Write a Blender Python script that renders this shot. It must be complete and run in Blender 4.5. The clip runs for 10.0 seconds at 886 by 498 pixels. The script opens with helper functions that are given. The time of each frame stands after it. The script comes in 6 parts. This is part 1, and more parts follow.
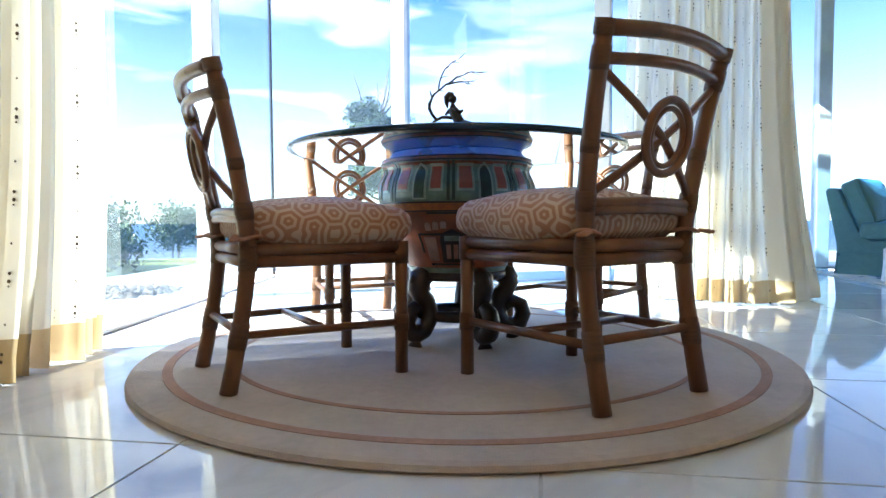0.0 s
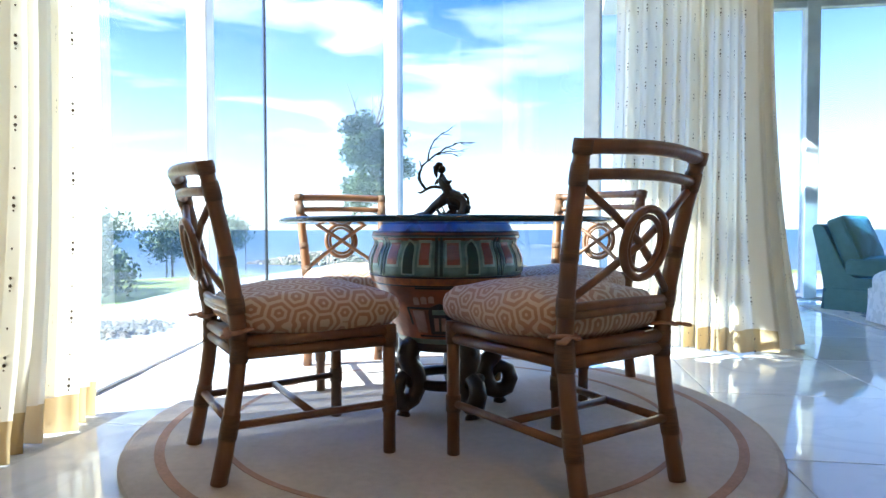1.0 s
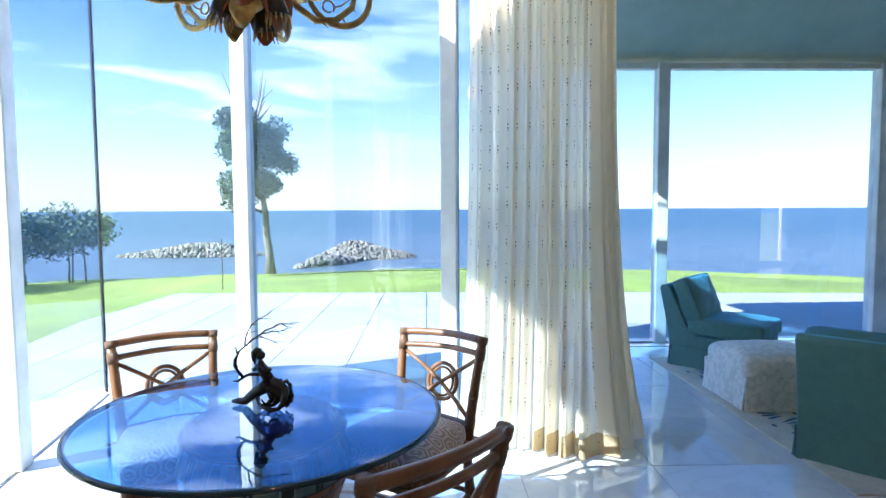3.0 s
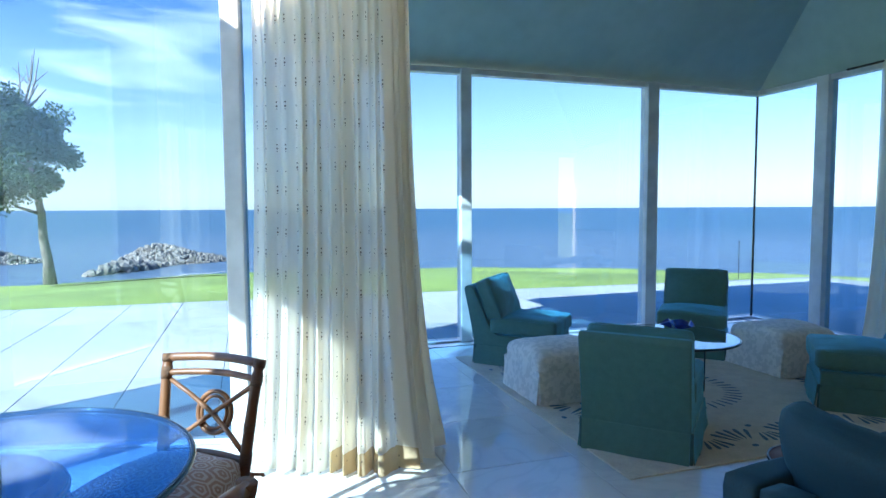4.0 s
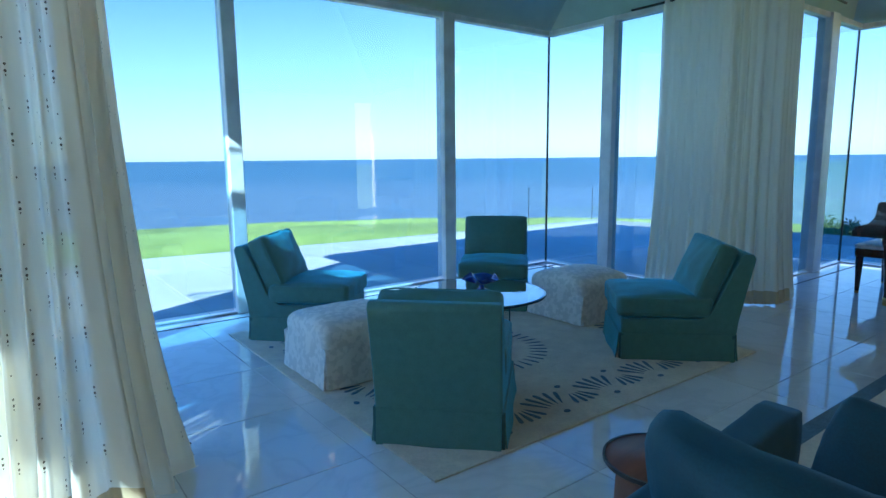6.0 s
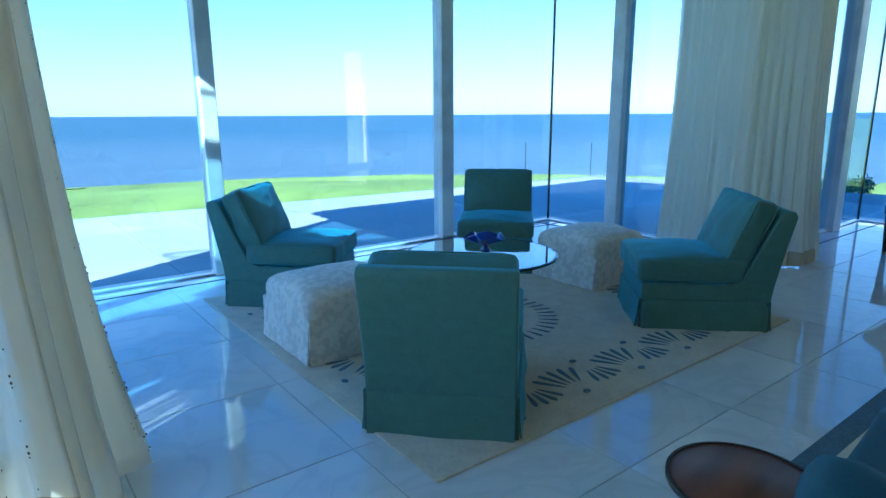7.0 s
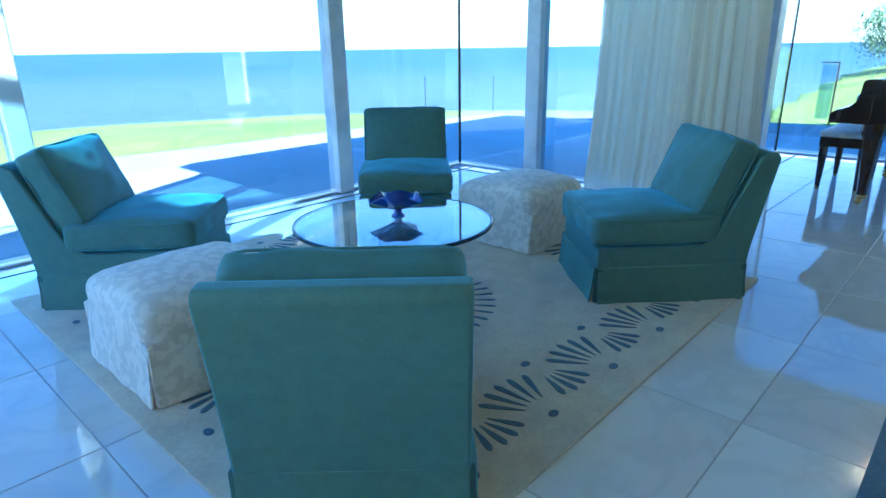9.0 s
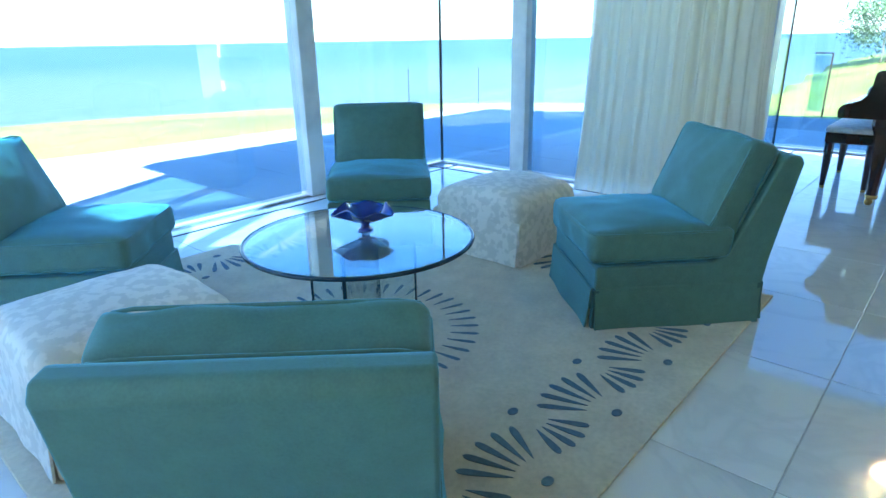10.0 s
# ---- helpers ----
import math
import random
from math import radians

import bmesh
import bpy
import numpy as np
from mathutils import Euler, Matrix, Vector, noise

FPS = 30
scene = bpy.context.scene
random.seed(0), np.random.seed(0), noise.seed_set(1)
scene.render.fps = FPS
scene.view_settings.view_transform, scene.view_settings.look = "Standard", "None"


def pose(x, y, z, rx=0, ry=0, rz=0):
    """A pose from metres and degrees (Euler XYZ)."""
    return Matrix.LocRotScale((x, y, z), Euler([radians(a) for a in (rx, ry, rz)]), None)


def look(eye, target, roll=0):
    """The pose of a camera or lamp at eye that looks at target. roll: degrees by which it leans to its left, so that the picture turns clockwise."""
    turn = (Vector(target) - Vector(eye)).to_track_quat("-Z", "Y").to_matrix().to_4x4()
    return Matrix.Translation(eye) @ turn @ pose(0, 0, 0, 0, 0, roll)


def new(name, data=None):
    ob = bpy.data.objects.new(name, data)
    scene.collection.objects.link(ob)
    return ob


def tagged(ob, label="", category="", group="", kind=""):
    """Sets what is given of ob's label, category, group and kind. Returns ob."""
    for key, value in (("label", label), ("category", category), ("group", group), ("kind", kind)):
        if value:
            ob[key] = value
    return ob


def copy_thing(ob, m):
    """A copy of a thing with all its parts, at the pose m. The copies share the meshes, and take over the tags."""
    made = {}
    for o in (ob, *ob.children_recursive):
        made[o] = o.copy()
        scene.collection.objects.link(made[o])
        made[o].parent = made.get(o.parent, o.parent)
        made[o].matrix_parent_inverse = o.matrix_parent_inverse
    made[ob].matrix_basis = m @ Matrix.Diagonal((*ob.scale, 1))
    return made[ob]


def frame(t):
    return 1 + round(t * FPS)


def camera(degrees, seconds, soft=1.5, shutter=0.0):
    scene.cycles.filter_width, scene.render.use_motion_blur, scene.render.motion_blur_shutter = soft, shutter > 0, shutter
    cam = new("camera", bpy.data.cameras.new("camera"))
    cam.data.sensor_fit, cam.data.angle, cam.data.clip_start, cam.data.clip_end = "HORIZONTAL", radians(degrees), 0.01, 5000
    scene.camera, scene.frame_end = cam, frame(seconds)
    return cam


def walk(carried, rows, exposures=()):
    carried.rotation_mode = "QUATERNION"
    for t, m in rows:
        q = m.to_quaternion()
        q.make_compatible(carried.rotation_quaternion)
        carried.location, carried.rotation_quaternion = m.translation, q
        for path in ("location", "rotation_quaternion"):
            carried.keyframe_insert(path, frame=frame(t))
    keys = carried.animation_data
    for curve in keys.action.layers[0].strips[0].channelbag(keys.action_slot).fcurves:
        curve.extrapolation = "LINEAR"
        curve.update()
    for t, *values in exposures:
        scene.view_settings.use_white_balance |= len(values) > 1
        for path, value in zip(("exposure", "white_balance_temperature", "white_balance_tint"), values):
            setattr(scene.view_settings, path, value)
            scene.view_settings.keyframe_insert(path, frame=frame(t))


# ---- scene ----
cam = camera(72.9, 10.0)
PATH = [
    (0, (0.072, 0.052, 0.452), (-0.016, 2.048, 0.362), -0.31),
    (0.5, (0.072, 0.043, 0.492), (-0.005, 2.039, 0.402), -0.18),
    (1, (0.097, 0.015, 0.676), (0.026, 2.013, 0.611), -0.1),
    (1.5, (0.168, 0.042, 0.959), (0.099, 2.039, 0.87), -0.39),
    (2, (0.265, 0.054, 1.165), (0.301, 2.05, 1.044), -0.5),
    (2.2, (0.285, 0.062, 1.24), (0.355, 2.057, 1.115), -0.3),
    (3.3, (0.377, 0.228, 1.413), (0.803, 2.177, 1.279), -0.4),
    (3.5, (0.41, 0.256, 1.417), (0.952, 2.177, 1.286), -0.4),
    (4, (0.56, 0.339, 1.42), (1.403, 2.148, 1.284), -0.3),
    (4.5, (0.723, 0.453, 1.422), (1.771, 2.151, 1.286), -0.2),
    (5, (0.869, 0.628, 1.422), (2.08, 2.213, 1.281), -0.5),
    (5.5, (0.988, 0.778, 1.399), (2.333, 2.245, 1.2), -0.5),
    (6, (1.144, 0.958, 1.342), (2.506, 2.392, 1.043), -0.6),
    (7.3, (1.519, 1.415, 1.239), (2.894, 2.786, 0.762), -0.6),
    (7.5, (1.581, 1.47, 1.224), (2.973, 2.814, 0.72), -0.7),
    (8, (1.755, 1.658, 1.209), (3.17, 2.956, 0.649), -0.7),
    (8.5, (1.907, 1.832, 1.203), (3.351, 3.078, 0.601), -1.0),
    (9, (2.066, 1.963, 1.19), (3.598, 3.081, 0.554), -0.9),
    (9.5, (2.257, 2.066, 1.182), (3.807, 3.148, 0.532), -1.0),
    (10, (2.419, 2.15, 1.175), (3.968, 3.229, 0.515), -1.0),
]
EXPOSURES = [(0, 3.53, 7250, 30), (1.0, 3.43, 7150, 30), (2.0, 3.28, 7050, 30), (3.3, 2.86, 6550, 29), (4.5, 2.63, 6000, 18), (6.0, 2.72, 5700, 14), (7.5, 3.05, 5550, 10),
             (9.0, 3.6, 5750, 14), (10.0, 4.03, 6650, 15)]
walk(cam, [(t, look(eye, target, roll)) for t, eye, target, roll in PATH], EXPOSURES)


# world, sun and sky
SUN_WAY = Vector((0.938, 0.347, -0.70)).normalized()
sun_data = bpy.data.lights.new("sun", "SUN")
sun_data.energy, sun_data.angle, sun_data.color = 5.0, radians(0.55), (1.0, 0.885, 0.72)
sun = new("sun", sun_data)
sun.matrix_world = look((0, 0, 30), Vector((0, 0, 30)) + SUN_WAY)

world = bpy.data.worlds.new("sky")
scene.world = world
world.use_nodes = True
wn, wl = world.node_tree.nodes, world.node_tree.links
wn.clear()
w_out = wn.new("ShaderNodeOutputWorld")
w_bg = wn.new("ShaderNodeBackground")
w_sky = wn.new("ShaderNodeTexSky")
w_sky.sky_type, w_sky.sun_disc = "NISHITA", False
w_sky.sun_elevation, w_sky.sun_rotation = radians(35.0), radians(249.7)
w_sky.air_density, w_sky.dust_density, w_sky.ozone_density = 1.0, 0.5, 1.6
w_bg.inputs["Strength"].default_value = 0.062
w_tc = wn.new("ShaderNodeTexCoord")
w_map = wn.new("ShaderNodeMapping")
w_map.inputs["Rotation"].default_value = (0, radians(14), radians(12))
w_map.inputs["Scale"].default_value = (1.6, 1.6, 9.0)
w_noise = wn.new("ShaderNodeTexNoise")
w_noise.inputs["Scale"].default_value, w_noise.inputs["Detail"].default_value = 1.9, 7.0
w_noise.inputs["Distortion"].default_value = 0.6
w_ramp = wn.new("ShaderNodeValToRGB")
w_ramp.color_ramp.elements[0].position, w_ramp.color_ramp.elements[1].position = 0.46, 0.72
w_sep = wn.new("ShaderNodeSeparateXYZ")
w_side = wn.new("ShaderNodeMapRange")
w_side.inputs["From Min"].default_value, w_side.inputs["From Max"].default_value = 0.45, -0.15
w_up = wn.new("ShaderNodeMapRange")
w_up.inputs["From Min"].default_value, w_up.inputs["From Max"].default_value = 0.05, 0.16
w_m1, w_m2 = wn.new("ShaderNodeMath"), wn.new("ShaderNodeMath")
w_m1.operation = w_m2.operation = "MULTIPLY"
w_mix = wn.new("ShaderNodeMix")
w_mix.data_type = "RGBA"
w_mix.inputs["B"].default_value = (9.0, 8.8, 9.0, 1)
wl.new(w_tc.outputs["Generated"], w_map.inputs["Vector"])
wl.new(w_map.outputs["Vector"], w_noise.inputs["Vector"])
wl.new(w_noise.outputs["Fac"], w_ramp.inputs["Fac"])
wl.new(w_tc.outputs["Generated"], w_sep.inputs["Vector"])
wl.new(w_sep.outputs["X"], w_side.inputs["Value"])
wl.new(w_sep.outputs["Z"], w_up.inputs["Value"])
wl.new(w_ramp.outputs["Color"], w_m1.inputs[0])
wl.new(w_side.outputs["Result"], w_m1.inputs[1])
wl.new(w_m1.outputs["Value"], w_m2.inputs[0])
w_top = wn.new("ShaderNodeMapRange")
w_top.inputs["From Min"].default_value, w_top.inputs["From Max"].default_value = 0.75, 0.45
w_m3 = wn.new("ShaderNodeMath")
w_m3.operation = "MULTIPLY"
wl.new(w_sep.outputs["Z"], w_top.inputs["Value"])
wl.new(w_up.outputs["Result"], w_m3.inputs[0])
wl.new(w_top.outputs["Result"], w_m3.inputs[1])
wl.new(w_m3.outputs["Value"], w_m2.inputs[1])
w_haze = wn.new("ShaderNodeMapRange")
w_haze.inputs["From Min"].default_value, w_haze.inputs["From Max"].default_value = 0.0, 0.34
w_haze.inputs["To Min"].default_value, w_haze.inputs["To Max"].default_value = 0.28, 0.0
w_most = wn.new("ShaderNodeMath")
w_most.operation = "MAXIMUM"
wl.new(w_sep.outputs["Z"], w_haze.inputs["Value"])
w_east = wn.new("ShaderNodeMapRange")
w_east.inputs["From Min"].default_value, w_east.inputs["From Max"].default_value = 0.0, 0.7
w_east.inputs["To Min"].default_value, w_east.inputs["To Max"].default_value = 0.8, 1.0
w_hm = wn.new("ShaderNodeMath")
w_hm.operation = "MULTIPLY"
wl.new(w_sep.outputs["X"], w_east.inputs["Value"])
wl.new(w_haze.outputs["Result"], w_hm.inputs[0])
wl.new(w_east.outputs["Result"], w_hm.inputs[1])
wl.new(w_hm.outputs["Value"], w_most.inputs[0])
wl.new(w_m2.outputs["Value"], w_most.inputs[1])
wl.new(w_most.outputs["Value"], w_mix.inputs["Factor"])
w_deep = wn.new("ShaderNodeMapRange")
w_deep.inputs["From Min"].default_value, w_deep.inputs["From Max"].default_value = 0.08, 0.8
w_deep.inputs["To Min"].default_value, w_deep.inputs["To Max"].default_value = 1.05, 2.0
w_hue = wn.new("ShaderNodeHueSaturation")
w_hue.inputs["Hue"].default_value = 0.501
wl.new(w_sep.outputs["Z"], w_deep.inputs["Value"])
wl.new(w_deep.outputs["Result"], w_hue.inputs["Saturation"])
w_rich = wn.new("ShaderNodeMapRange")
w_rich.inputs["From Min"].default_value, w_rich.inputs["From Max"].default_value = 0.36, 0.8
w_rich.inputs["To Min"].default_value, w_rich.inputs["To Max"].default_value = 0.85, 2.1
wl.new(w_sep.outputs["Z"], w_rich.inputs["Value"])
wl.new(w_rich.outputs["Result"], w_hue.inputs["Value"])
wl.new(w_sky.outputs["Color"], w_hue.inputs["Color"])
wl.new(w_hue.outputs["Color"], w_mix.inputs["A"])
wl.new(w_mix.outputs["Result"], w_bg.inputs["Color"])
wl.new(w_bg.outputs["Background"], w_out.inputs["Surface"])


# materials
def material(name):
    m = bpy.data.materials.new(name)
    m.use_nodes = True
    n, l = m.node_tree.nodes, m.node_tree.links
    return m, n, l, n["Principled BSDF"]


def surface(name, base, second=None, rough=0.5, scale=12.0, detail=6.0, bump=0.1, bump_scale=None, metal=0.0,
            sheen=0.0, sheen_tint=(1, 1, 1), spread=(0.35, 0.7), rough_var=0.08, coat=0.0, stretch=(1, 1, 1), piece=0.0, stain=0.12):
    """Two-scale procedural surface: a coarse stain and a fine grain over the base colour, with relief."""
    m, n, l, b = material(name)
    second = second or tuple(c * 0.78 for c in base)
    tc = n.new("ShaderNodeTexCoord")
    mp = n.new("ShaderNodeMapping")
    mp.inputs["Scale"].default_value = stretch
    l.new(tc.outputs["Object"], mp.inputs["Vector"])
    fine = n.new("ShaderNodeTexNoise")
    fine.inputs["Scale"].default_value, fine.inputs["Detail"].default_value = scale, detail
    coarse = n.new("ShaderNodeTexNoise")
    coarse.inputs["Scale"].default_value, coarse.inputs["Detail"].default_value = scale * 0.13, 3.0
    for t in (fine, coarse):
        l.new(mp.outputs["Vector"], t.inputs["Vector"])
    ramp = n.new("ShaderNodeMapRange")
    ramp.inputs["From Min"].default_value, ramp.inputs["From Max"].default_value = spread
    l.new(fine.outputs["Fac"], ramp.inputs["Value"])
    mix = n.new("ShaderNodeMix")
    mix.data_type = "RGBA"
    mix.inputs["A"].default_value, mix.inputs["B"].default_value = (*base, 1), (*second, 1)
    l.new(ramp.outputs["Result"], mix.inputs["Factor"])
    hsv = n.new("ShaderNodeHueSaturation")
    val = n.new("ShaderNodeMapRange")
    val.inputs["From Min"].default_value, val.inputs["From Max"].default_value = 0.3, 0.7
    val.inputs["To Min"].default_value, val.inputs["To Max"].default_value = 1 - stain, 1 + stain
    l.new(coarse.outputs["Fac"], val.inputs["Value"])
    last = val.outputs["Result"]
    if piece:
        info = n.new("ShaderNodeObjectInfo")
        pr = n.new("ShaderNodeMapRange")
        pr.inputs["To Min"].default_value, pr.inputs["To Max"].default_value = 1 - piece, 1 + piece
        l.new(info.outputs["Random"], pr.inputs["Value"])
        mul = n.new("ShaderNodeMath")
        mul.operation = "MULTIPLY"
        l.new(last, mul.inputs[0])
        l.new(pr.outputs["Result"], mul.inputs[1])
        last = mul.outputs["Value"]
    l.new(last, hsv.inputs["Value"])
    l.new(mix.outputs["Result"], hsv.inputs["Color"])
    l.new(hsv.outputs["Color"], b.inputs["Base Color"])
    rr = n.new("ShaderNodeMapRange")
    rr.inputs["To Min"].default_value, rr.inputs["To Max"].default_value = max(0.02, rough - rough_var), min(1, rough + rough_var)
    l.new(coarse.outputs["Fac"], rr.inputs["Value"])
    l.new(rr.outputs["Result"], b.inputs["Roughness"])
    b.inputs["Metallic"].default_value = metal
    b.inputs["Sheen Weight"].default_value = sheen
    b.inputs["Sheen Tint"].default_value, b.inputs["Sheen Roughness"].default_value = (*sheen_tint, 1), 0.4
    b.inputs["Coat Weight"].default_value = coat
    if bump:
        bn = n.new("ShaderNodeTexNoise")
        bn.inputs["Scale"].default_value, bn.inputs["Detail"].default_value = bump_scale or scale * 3, 4.0
        l.new(mp.outputs["Vector"], bn.inputs["Vector"])
        bp = n.new("ShaderNodeBump")
        bp.inputs["Strength"].default_value, bp.inputs["Distance"].default_value = bump, 0.01
        l.new(bn.outputs["Fac"], bp.inputs["Height"])
        l.new(bp.outputs["Normal"], b.inputs["Normal"])
    return m


def clear_glass(name, tint, gloss=1.0, rough=0.0, least=0.035):
    """A thin pane: light passes straight through, with real mirror gloss at grazing angles."""
    m, n, l, b = material(name)
    n.remove(b)
    tr, gl, mx, fr = (n.new("ShaderNodeBsdfTransparent"), n.new("ShaderNodeBsdfGlossy"), n.new("ShaderNodeMixShader"),
                      n.new("ShaderNodeLayerWeight"))
    tr.inputs["Color"].default_value = (*tint, 1)
    gl.inputs["Roughness"].default_value = rough
    fr.inputs["Blend"].default_value = 0.5
    pw = n.new("ShaderNodeMath")
    pw.operation, pw.inputs[1].default_value = "POWER", 4.5
    l.new(fr.outputs["Facing"], pw.inputs[0])
    mul = n.new("ShaderNodeMath")
    mul.operation, mul.use_clamp = "MULTIPLY_ADD", True
    mul.inputs[1].default_value, mul.inputs[2].default_value = 0.85 * gloss, least * gloss
    l.new(pw.outputs["Value"], mul.inputs[0])
    l.new(mul.outputs["Value"], mx.inputs["Fac"])
    l.new(tr.outputs["BSDF"], mx.inputs[1])
    l.new(gl.outputs["BSDF"], mx.inputs[2])
    l.new(mx.outputs["Shader"], n["Material Output"].inputs["Surface"])
    return m


def sheer(name, colour, through_colour, share=0.55, open_weave=0.06):
    """Thin cloth that glows when light stands behind it."""
    m, n, l, b = material(name)
    tc = n.new("ShaderNodeTexCoord")
    wv = n.new("ShaderNodeTexNoise")
    mp = n.new("ShaderNodeMapping")
    mp.inputs["Scale"].default_value = (30, 30, 3)
    wv.inputs["Scale"].default_value, wv.inputs["Detail"].default_value = 1.0, 5.0
    l.new(tc.outputs["Object"], mp.inputs["Vector"])
    l.new(mp.outputs["Vector"], wv.inputs["Vector"])
    mix = n.new("ShaderNodeMix")
    mix.data_type = "RGBA"
    mix.inputs["A"].default_value, mix.inputs["B"].default_value = (*colour, 1), (*[c * 0.86 for c in colour], 1)
    l.new(wv.outputs["Fac"], mix.inputs["Factor"])
    l.new(mix.outputs["Result"], b.inputs["Base Color"])
    b.inputs["Roughness"].default_value = 0.9
    b.inputs["Specular IOR Level"].default_value = 0.1
    tl, tr = n.new("ShaderNodeBsdfTranslucent"), n.new("ShaderNodeBsdfTransparent")
    tl.inputs["Color"].default_value = (*through_colour, 1)
    m1, m2 = n.new("ShaderNodeMixShader"), n.new("ShaderNodeMixShader")
    m1.inputs["Fac"].default_value, m2.inputs["Fac"].default_value = share, open_weave
    l.new(b.outputs["BSDF"], m1.inputs[1])
    l.new(tl.outputs["BSDF"], m1.inputs[2])
    l.new(m1.outputs["Shader"], m2.inputs[1])
    l.new(tr.outputs["BSDF"], m2.inputs[2])
    l.new(m2.outputs["Shader"], n["Material Output"].inputs["Surface"])
    return m


def diamond_cloth(name, ground_colour, line_colour, size):
    """Woven cloth with rows of nested hexagons."""
    m, n, l, b = material(name)
    tc = n.new("ShaderNodeTexCoord")
    mp = n.new("ShaderNodeMapping")
    mp.inputs["Scale"].default_value = (1 / size, 1 / size, 1 / size)
    wob = n.new("ShaderNodeTexNoise")
    wob.inputs["Scale"].default_value = 60
    add = n.new("ShaderNodeVectorMath")
    add.operation = "MULTIPLY_ADD"
    add.inputs[1].default_value = (0.004, 0.004, 0.004)
    l.new(tc.outputs["Object"], wob.inputs["Vector"])
    l.new(wob.outputs["Color"], add.inputs[0])
    sep = n.new("ShaderNodeSeparateXYZ")
    l.new(tc.outputs["Object"], sep.inputs["Vector"])
    fold = n.new("ShaderNodeVectorMath")
    fold.operation = "SCALE"
    l.new(tc.outputs["Normal"], fold.inputs["Vector"])
    rise = n.new("ShaderNodeMath")
    rise.operation, rise.inputs[1].default_value = "SUBTRACT", 0.45
    l.new(sep.outputs["Z"], rise.inputs[0])
    l.new(rise.outputs["Value"], fold.inputs["Scale"])
    unfold = n.new("ShaderNodeVectorMath")
    unfold.operation = "SUBTRACT"
    l.new(tc.outputs["Object"], unfold.inputs[0])
    l.new(fold.outputs["Vector"], unfold.inputs[1])
    l.new(unfold.outputs["Vector"], add.inputs[2])
    l.new(add.outputs["Vector"], mp.inputs["Vector"])
    def vec(op, a, b=None, const=None):
        v = n.new("ShaderNodeVectorMath")
        v.operation = op
        l.new(a, v.inputs[0])
        if b is not None:
            l.new(b, v.inputs[1])
        if const is not None:
            v.inputs[1].default_value = const
        return v
    flat = vec("MULTIPLY", mp.outputs["Vector"], const=(1, 1, 0))
    cells = []
    for shift in ((0, 0, 0), (0.5, 0.866, 0)):
        p = vec("ADD", flat.outputs["Vector"], const=shift)
        w = n.new("ShaderNodeVectorMath")
        w.operation = "WRAP"
        l.new(p.outputs["Vector"], w.inputs[0])
        w.inputs[1].default_value, w.inputs[2].default_value = (0.5, 0.866, 1), (-0.5, -0.866, -1)
        cells.append(w)
    la, lb = vec("LENGTH", cells[0].outputs["Vector"]), vec("LENGTH", cells[1].outputs["Vector"])
    less = n.new("ShaderNodeMath")
    less.operation = "LESS_THAN"
    l.new(la.outputs["Value"], less.inputs[0])
    l.new(lb.outputs["Value"], less.inputs[1])
    pick = n.new("ShaderNodeMix")
    pick.data_type = "VECTOR"
    l.new(less.outputs["Value"], pick.inputs["Factor"])
    l.new(cells[1].outputs["Vector"], pick.inputs["A"])
    l.new(cells[0].outputs["Vector"], pick.inputs["B"])
    ab = vec("ABSOLUTE", pick.outputs["Result"])
    dp = vec("DOT_PRODUCT", ab.outputs["Vector"], const=(0.5, 0.866, 0))
    sx = n.new("ShaderNodeSeparateXYZ")
    l.new(ab.outputs["Vector"], sx.inputs["Vector"])
    vo = n.new("ShaderNodeMath")
    vo.operation = "MAXIMUM"
    l.new(dp.outputs["Value"], vo.inputs[0])
    l.new(sx.outputs["X"], vo.inputs[1])
    wave = n.new("ShaderNodeMath")
    wave.operation, wave.inputs[1].default_value = "MULTIPLY", 4.0
    pp = n.new("ShaderNodeMath")
    pp.operation, pp.inputs[1].default_value = "PINGPONG", 0.5
    l.new(vo.outputs["Value"], wave.inputs[0])
    l.new(wave.outputs["Value"], pp.inputs[0])
    mr = n.new("ShaderNodeMapRange")
    mr.inputs["From Min"].default_value, mr.inputs["From Max"].default_value = 0.20, 0.27
    l.new(pp.outputs["Value"], mr.inputs["Value"])
    mix = n.new("ShaderNodeMix")
    mix.data_type = "RGBA"
    mix.inputs["A"].default_value, mix.inputs["B"].default_value = (*line_colour, 1), (*ground_colour, 1)
    l.new(mr.outputs["Result"], mix.inputs["Factor"])
    l.new(mix.outputs["Result"], b.inputs["Base Color"])
    b.inputs["Roughness"].default_value, b.inputs["Sheen Weight"].default_value = 0.85, 0.2
    fine = n.new("ShaderNodeTexNoise")
    fine.inputs["Scale"].default_value = 500
    bp = n.new("ShaderNodeBump")
    bp.inputs["Strength"].default_value, bp.inputs["Distance"].default_value = 0.3, 0.004
    l.new(tc.outputs["Object"], fine.inputs["Vector"])
    l.new(fine.outputs["Fac"], bp.inputs["Height"])
    l.new(bp.outputs["Normal"], b.inputs["Normal"])
    return m


